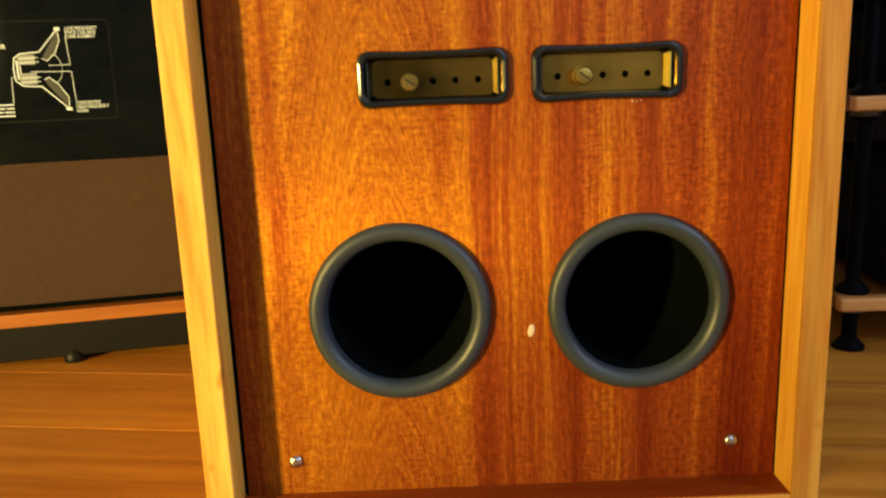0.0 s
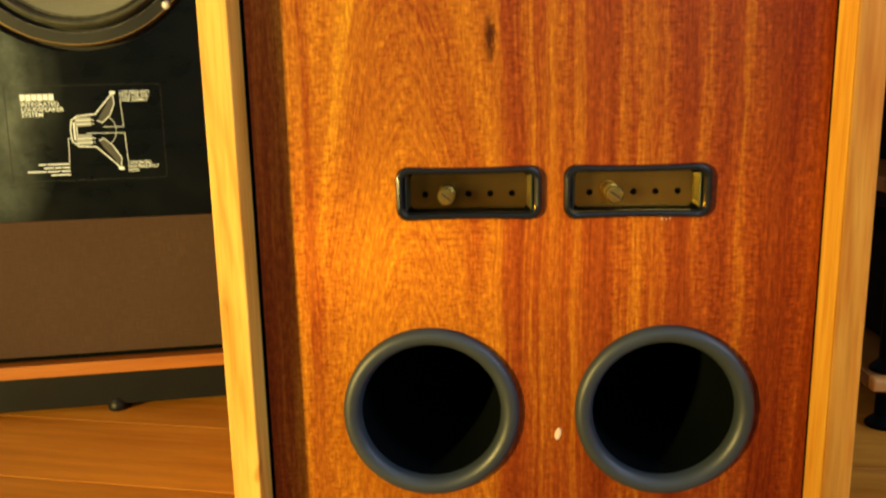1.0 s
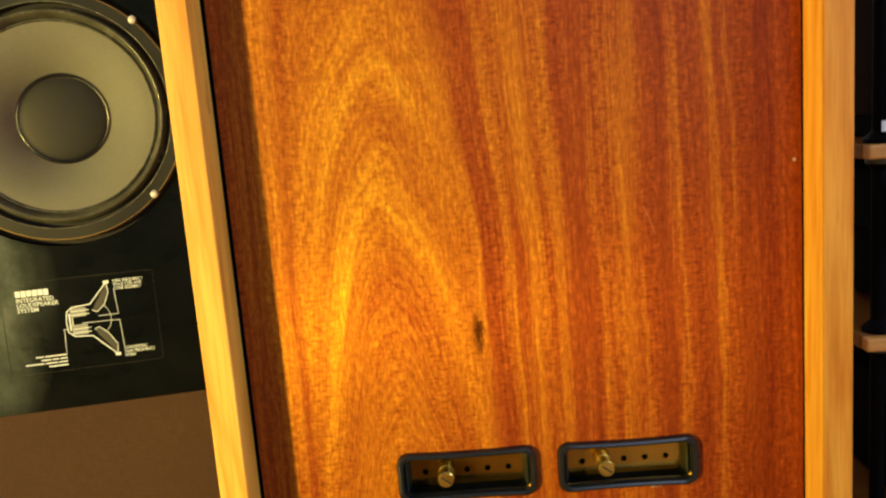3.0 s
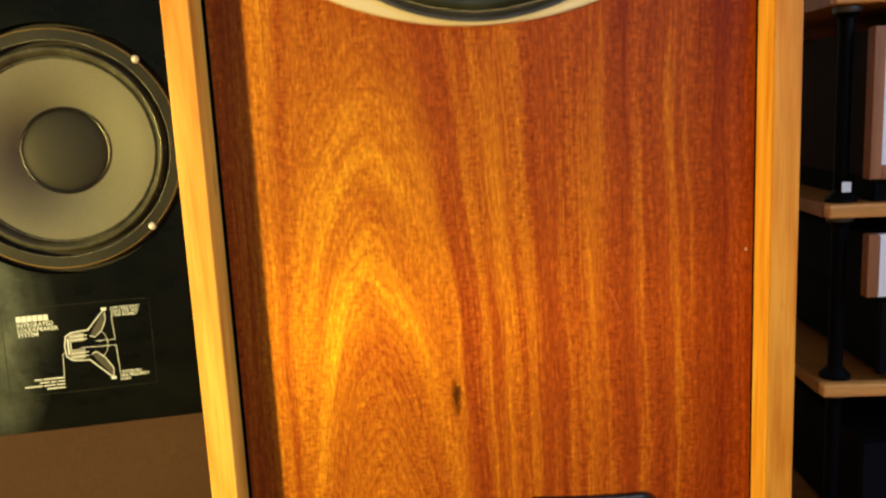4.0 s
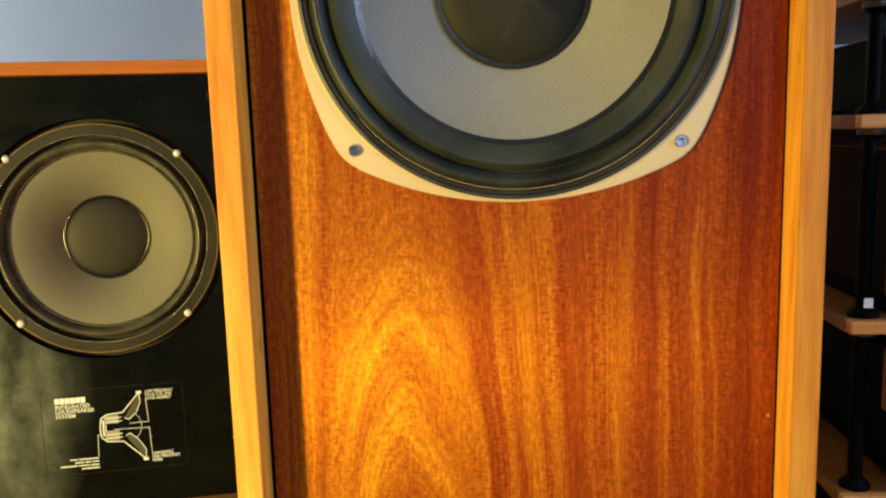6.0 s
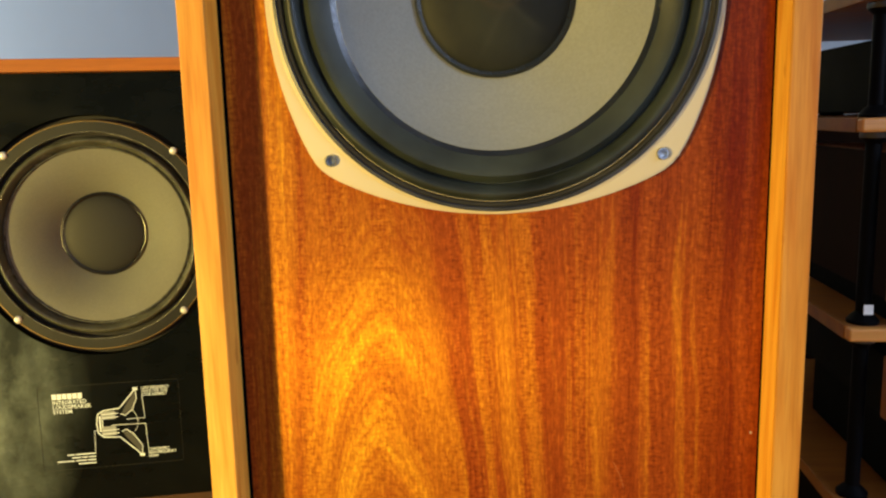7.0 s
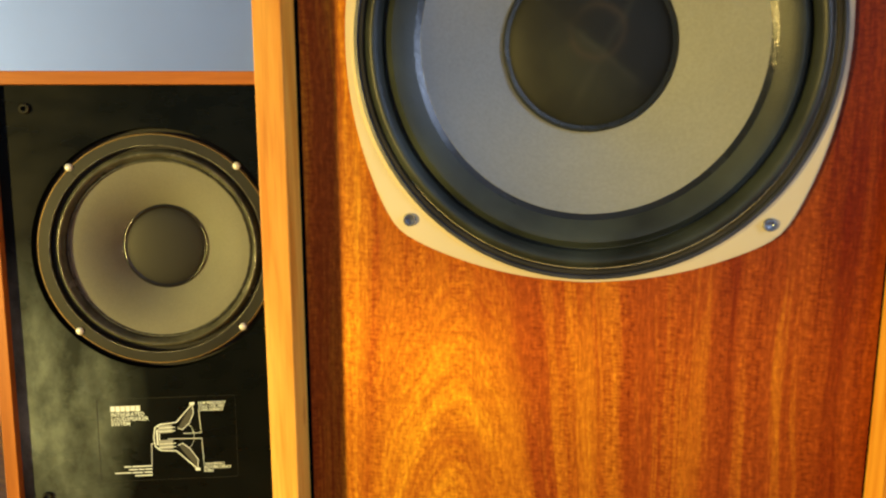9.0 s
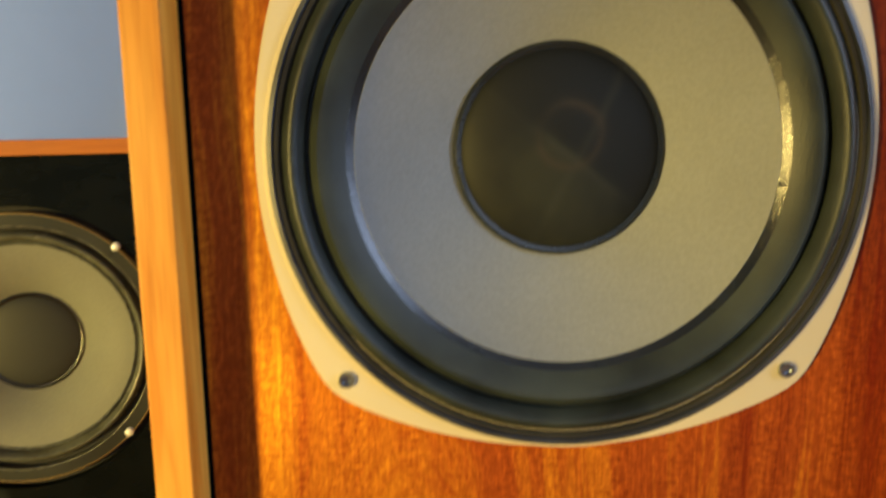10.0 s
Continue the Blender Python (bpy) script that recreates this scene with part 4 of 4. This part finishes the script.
def black_loudspeaker():
    place = Matrix.Translation((-0.5354, 0.4588, 0.0005)) @ Matrix.Rotation(radians(11.5), 4, "Z") @ Matrix.Rotation(radians(-3.0), 4, "X") @ Matrix.Scale(1.0155, 4)
    sp = empty("loudspeaker", place, "black-fronted vintage loudspeaker in teak, leaning back on a plinth", "loudspeaker")
    c, half, t, f, deep = 0.003, 0.196, 0.017, -0.015, 0.26
    part("top_panel", box(c - half - t, c + half + t, f, deep, 0.8420, 0.8590, 0.001), TEAK, sp, "teak-veneered top edge")
    part("bottom_panel", box(c - half - t, c + half + t, f, deep, 0.0510, 0.0675, 0.001), TEAK, sp, "teak-veneered bottom edge")
    for s in (-1, 1):
        x0, x1 = sorted((c + s * half, c + s * (half + t)))
        part("side_panel", box(x0, x1, f + 0.0005, deep, 0.0675, 0.8420, 0.001), TEAK_UP, sp, "teak-veneered side panel")
    part("back_panel", box(c - half, c + half, deep - 0.016, deep - 0.001, 0.0675, 0.8420), BLACK_INNER, sp)
    front = [(c - half, 0.2520), (c + half, 0.2520), (c + half, 0.8420), (c - half, 0.8420)]
    part("baffle", sheet(front, [circle(c, 0.6240, 0.1632, 120)], 0.0, 0.012), BLACK_PAINT, sp, "scuffed satin black baffle with a painted pale reflection")
    part("recess_floor", sheet(circle(c, 0.6240, 0.1700, 96), [circle(c, 0.6240, 0.1350, 96)], 0.0122, 0.020), BLACK_INNER, sp)
    # added liner: keeps the recess wall black as if in shade
    part("recess_liner", lathe([(0.1631, -0.0002), (0.1624, 0.0004), (0.1622, 0.0121)], c, 0.6240, 120), PORT_GAP_BLACK, sp, "added black liner painting the shade in the round recess", True)
    part("lower_panel", box(c - half, c + half, 0.0010, 0.012, 0.0755, 0.2515, 0.0008), BROWN_CLOTH, sp, "dull brown cloth-covered lower panel")
    # near-black filler paints the shade between cloth panel and bottom edge
    part("shadow_gap", box(c - half, c + half, 0.0100, 0.018, 0.0676, 0.0752), PORT_GAP_BLACK, sp)
    part("plinth", box(c - half - 0.004, c + half + 0.004, f + 0.004, 0.215, 0.0070, 0.0508, 0.0015), PLINTH_BLACK, sp, "black lacquered plinth raised at the front")
    plinth = sp.children[-1].data
    for v in plinth.vertices:
        if v.co.z < 0.03:
            v.co.z += (v.co.y - f) * math.tan(radians(3.2))
    foot = lathe([(0.0, -0.0128), (0.0075, -0.0120), (0.0125, -0.0080), (0.0140, -0.0020), (0.0120, 0.0040), (0.0080, 0.0095)], 0, 0, 28)
    bmesh.ops.transform(foot, matrix=pose(0.0125, -0.0030, 0.0060, 90, 0, 0) @ Matrix.Diagonal((1, 1, -1, 1)), verts=foot.verts[:])
    part("foot", foot, PLINTH_BLACK, sp, "round black rubber foot", True)
    round_driver(c, 0.6240, sp)
    label_print(sp)
    for x, z in ((-0.155, 0.812), (0.161, 0.812), (-0.1620, 0.2845), (0.168, 0.2845)):
        part("grille_socket", lathe([(0.0070, 0.0), (0.0070, -0.0030), (0.0056, -0.0042), (0.0038, -0.0042), (0.0034, 0.0010), (0, 0.0012)], x, z, 24), PLINTH_BLACK, sp, "black plastic grille socket", True)
    return sp


black_loudspeaker()


# ---------------------------------------------------------------- the equipment rack
RACK = pose(0.4215, 0.3620, 0, 0, 0, -3.0)
RW, RD = 0.56, 0.60
TOPS = (0.0706, 0.3036, 0.5260, 0.7717, 0.9180)


def equipment_rack():
    r = empty("equipment_rack", RACK, "hi-fi rack with beech shelves on black tubular posts", "rack")
    for z in TOPS:
        board = part("shelf", box(0, RW, 0.0165, RD, z - 0.0165, z - 0.0001, 0.0012), SHELF_SHADED, r, "beech-veneered shelf with its shade painted in")
        part("front_lipping", box(0, RW, 0, 0.0162, z - 0.0165, z, 0.0042, 4), SHELF_LIT_EDGE, board, "rounded beech front edge, painted paler as if lit")
    tops = [0.0] + [z - 0.0 for z in TOPS]
    for px in (0.027, RW - 0.027):
        for py in (0.032, RD - 0.032):
            for lo, hi in zip(tops, TOPS):
                hi = hi - 0.0165
                tube = lathe([(0.0, -lo), (0.0185, -lo), (0.0185, -lo - 0.004), (0.0130, -lo - 0.010), (0.0088, -lo - 0.014), (0.0088, -hi + 0.014), (0.0150, -hi + 0.008), (0.0150, -hi), (0.0, -hi)], 0, 0, 28)
                bmesh.ops.transform(tube, matrix=pose(px, py, 0, -90, 0, 0), verts=tube.verts[:])
                post = part("post", tube, POST_BLACK, r, "glossy black tubular post", True)
                ring = lathe([(0.0152, -hi + 0.0006), (0.0158, -hi + 0.0012), (0.0158, -hi + 0.0062), (0.0152, -hi + 0.0070)], 0, 0, 28)
                bmesh.ops.transform(ring, matrix=pose(px, py, 0, -90, 0, 0), verts=ring.verts[:])
                part("collar", ring, COLLAR, post, "dull grey metal collar", True)
    return r


equipment_rack()


def at_rack(x, y, z):
    return RACK @ pose(x, y, z)


def hifi(name, m, w, d, h, front, label, feet=0.010):
    """A cased unit: body with a fascia standing proud and four feet."""
    ob = empty(name, m, label, "hi-fi component")
    part("case", box(0.004, w - 0.004, 0.010, d, feet, h, 0.002), CASE_BLACK, ob, "black metal case")
    if front:
        part("fascia", box(0, w, 0, 0.0095, feet, h, 0.0015), front, ob)
    for fx in (0.04, w - 0.04):
        for fy in (0.05, d - 0.05):
            foot = lathe([(0.0, 0.0), (0.016, 0.0), (0.018, -feet - 0.001), (0, -feet - 0.001)], 0, 0, 20)
            bmesh.ops.transform(foot, matrix=pose(fx, fy, 0, -90, 0, 0), verts=foot.verts[:])
            part("foot", foot, PLINTH_BLACK, ob, "", True)
    return ob


def knob(x, y, z, r, deep, material, parent):
    prof = [(r, y), (r * 1.02, y - deep * 0.2), (r * 0.95, y - deep), (r * 0.85, y - deep * 1.08), (0, y - deep * 1.1)]
    k = part("knob", lathe(prof, x, z, 32), material, parent, "turned bronze knob", True)
    part("pointer", box(x - 0.0012, x + 0.0012, y - deep * 1.14, y - deep * 1.09, z, z + r * 0.8), STICKER, k)
    return k


# integrated amplifier in a wooden case
amp = empty("amplifier", at_rack(0.0475, 0.004, TOPS[2]), "silver-faced amplifier in a walnut case on the middle shelf", "amplifier")
aw, ah0, ah1 = 0.44, 0.0280, 0.2035
part("case_side", box(0, 0.0135, 0, 0.018, ah0, ah1, 0.0015), WALNUT_UP, amp, "walnut case side")
part("case_flank", box(0.003, 0.0135, 0.0185, 0.33, ah0 + 0.001, ah1 - 0.001, 0.0015), DARK_DOOR, amp, "dark brown case flank")
part("case_side", box(aw - 0.0135, aw, 0, 0.33, ah0, ah1, 0.0015), WALNUT_UP, amp, "walnut case side")
part("case_top", box(0.0135, aw - 0.0135, 0.0005, 0.33, ah1 - 0.0150, ah1, 0.0012), WALNUT, amp, "walnut case top")
part("case_bottom", box(0.0135, aw - 0.0135, 0.0005, 0.33, ah0, ah0 + 0.0165, 0.0012), WALNUT, amp, "walnut case bottom")
part("fascia", box(0.0135, aw - 0.0135, 0.006, 0.012, ah0 + 0.0165, ah1 - 0.0150), SILVER, amp, "bright silver fascia")
part("groove", box(0.0150, aw - 0.0150, 0.0052, 0.0066, ah1 - 0.0325, ah1 - 0.0312), CASE_BLACK, amp)
part("inner_case", box(0.0140, aw - 0.0140, 0.013, 0.32, ah0 + 0.0170, ah1 - 0.0155), CASE_BLACK, amp)
part("base", box(0.012, aw - 0.012, 0.012, 0.31, 0.0, ah0 - 0.0005, 0.001), CASE_BLACK, amp, "black base under the case")
for kx, kz, kr in ((0.0600, 0.1290, 0.0115), (0.0600, 0.0790, 0.0115), (0.1500, 0.1290, 0.0115), (0.1500, 0.0790, 0.0115), (0.3400, 0.1050, 0.0230)):
    knob(kx, 0.006, kz, kr, 0.016, KNOB_BRONZE, amp)

# silver deck on a black tuner, on the shelf below
tuner = hifi("tuner", at_rack(0.0685, 0.006, TOPS[1]), 0.43, 0.30, 0.1000, CASE_NAVY, "blue-black tuner standing on the lower shelf")
for i, z in enumerate((0.0800, 0.0540, 0.0300)):
    part("print_bar", box(0.030 + 0.012 * (i > 0), 0.110, -0.0016, 0.0005, z, z + (0.0055 if i == 0 else 0.003), 0.0004), PRINT_DIM, tuner)
deck = empty("cassette_deck", at_rack(0.0485, 0.002, TOPS[1] + 0.1000), "silver-faced cassette deck with a brown side cheek", "hi-fi component")
part("case", box(0.014, 0.446, 0.012, 0.30, 0.0088, 0.0835, 0.002), CASE_BLACK, deck, "black metal case")
part("fascia", box(0.0135, 0.4465, 0.0, 0.0115, 0.0084, 0.0845, 0.001), SILVER, deck, "silver fascia")
part("cheek", box(0.0, 0.0130, 0.0, 0.016, 0.0084, 0.0845, 0.0012), WALNUT_UP, deck, "brown wooden side cheek")
part("case_flank", box(0.0020, 0.0130, 0.0165, 0.30, 0.0090, 0.0840, 0.0012), CASE_BLACK, deck, "black case flank")
part("cheek", box(0.4470, 0.4600, 0.0, 0.30, 0.0084, 0.0845, 0.0012), WALNUT_UP, deck, "brown wooden side cheek")
for fx in (0.05, 0.41):
    for fy in (0.05, 0.25):
        part("foot", box(fx - 0.012, fx + 0.012, fy - 0.012, fy + 0.012, 0.0002, 0.0086, 0.001), PLINTH_BLACK, deck)
win = part("display", box(0.0320, 0.1500, -0.0014, 0.0004, 0.0428, 0.0680, 0.0004), CASE_BLACK, deck, "dark display surround")
part("display_glass", box(0.0342, 0.1478, -0.0019, -0.0012, 0.0450, 0.0658), DISPLAY, win)
part("print_bar", box(0.0300, 0.0420, -0.0006, 0.0004, 0.0198, 0.0226), CASE_BLACK, deck)
part("print_bar", box(0.0300, 0.0360, -0.0006, 0.0004, 0.0705, 0.0745), plain("red_print", (0.45, 0.05, 0.04), 0.5), deck)

hifi("power_amplifier", at_rack(0.0570, 0.012, TOPS[0]), 0.43, 0.34, 0.149, CASE_NAVY, "dark grey power amplifier on the bottom shelf")
turn = hifi("receiver", at_rack(0.0580, 0.012, TOPS[3]), 0.44, 0.40, 0.096, CASE_NAVY, "black receiver on the upper shelf", 0.005)
st = part("sticker", box(-0.0055, 0.0055, -0.0006, 0.0004, -0.006, 0.006, 0.0002), STICKER)
st.matrix_world = at_rack(0.027, 0.032 - 0.0150, TOPS[2] + 0.019)
tagged(st, "small white square sticker on the black post", "sticker")

cable_curve = bpy.data.curves.new("cable", "CURVE")
cable_curve.dimensions, cable_curve.bevel_depth, cable_curve.resolution_u = "3D", 0.0026, 6
run = cable_curve.splines.new("BEZIER")
run.bezier_points.add(3)
for p, co in zip(run.bezier_points, ((0.10, 0.40, -0.0195), (0.045, 0.37, -0.050), (0.020, 0.42, -0.030), (0.060, 0.60, -0.0195))):
    p.co = co
    p.handle_left_type = p.handle_right_type = "AUTO"
hang = new("cable_source", cable_curve)
cable_mesh = bpy.data.meshes.new_from_object(hang.evaluated_get(bpy.context.evaluated_depsgraph_get()))
bpy.data.objects.remove(hang)
cable_mesh.materials.clear()
cable_mesh.materials.append(CABLE_BLACK)
for face in cable_mesh.polygons:
    face.use_smooth = True
cable = part("cable", cable_mesh, CABLE_BLACK)
cable.matrix_world = at_rack(0, 0, TOPS[3])
tagged(cable, "thin black cable looped under the upper rack shelf", "cable")

# dark panel behind the rack
panel = setting("door_1", box(0.0, 0.95, -0.03, 0.0, 0.0, 0.785, 0.002), DARK_DOOR, "dark brown wooden panel standing against the wall", "panel")
panel.matrix_world = room @ pose(0.15, B1 - 0.016, 0)


# ---------------------------------------------------------------- the floor, board by board
floor = setting("floor", box(A0 - 0.12, A1 + 0.12, B0 - 0.12, B1 + 0.12, -0.06, -0.0022), SEAM_GLINT, "orange-brown laminate floor of wide boards", "floor")
floor.matrix_world = room
PITCH, LENGTH = 0.1525, 1.22
plank_mesh = finish(box(0.0003, LENGTH - 0.0003, 0.0007, PITCH - 0.0007, -0.0021, 0.0, 0.0006, 1), "plank", BOARD)
rng = random.Random(4)
b = 0.3320 - PITCH * 21
while b < B1:
    if b + PITCH > B0:
        a = A0 - 0.94 - 0.12 * rng.random() if b > -0.4 else A0 - rng.random() * LENGTH
        while a < A1 + 0.05:
            lo, hi = max(a, A0 - 0.1), min(a + LENGTH, A1 + 0.1)
            if hi - lo > 0.03:
                whole = abs(hi - lo - LENGTH) < 1e-6
                data = plank_mesh if whole else finish(box(lo - a + 0.0003, hi - a - 0.0003, 0.0007, PITCH - 0.0007, -0.0021, 0.0, 0.0006, 1), "plank", BOARD)
                p = part("plank", data, BOARD, floor)
                p.location = (a, b, 0)
            a += LENGTH
    b += PITCH
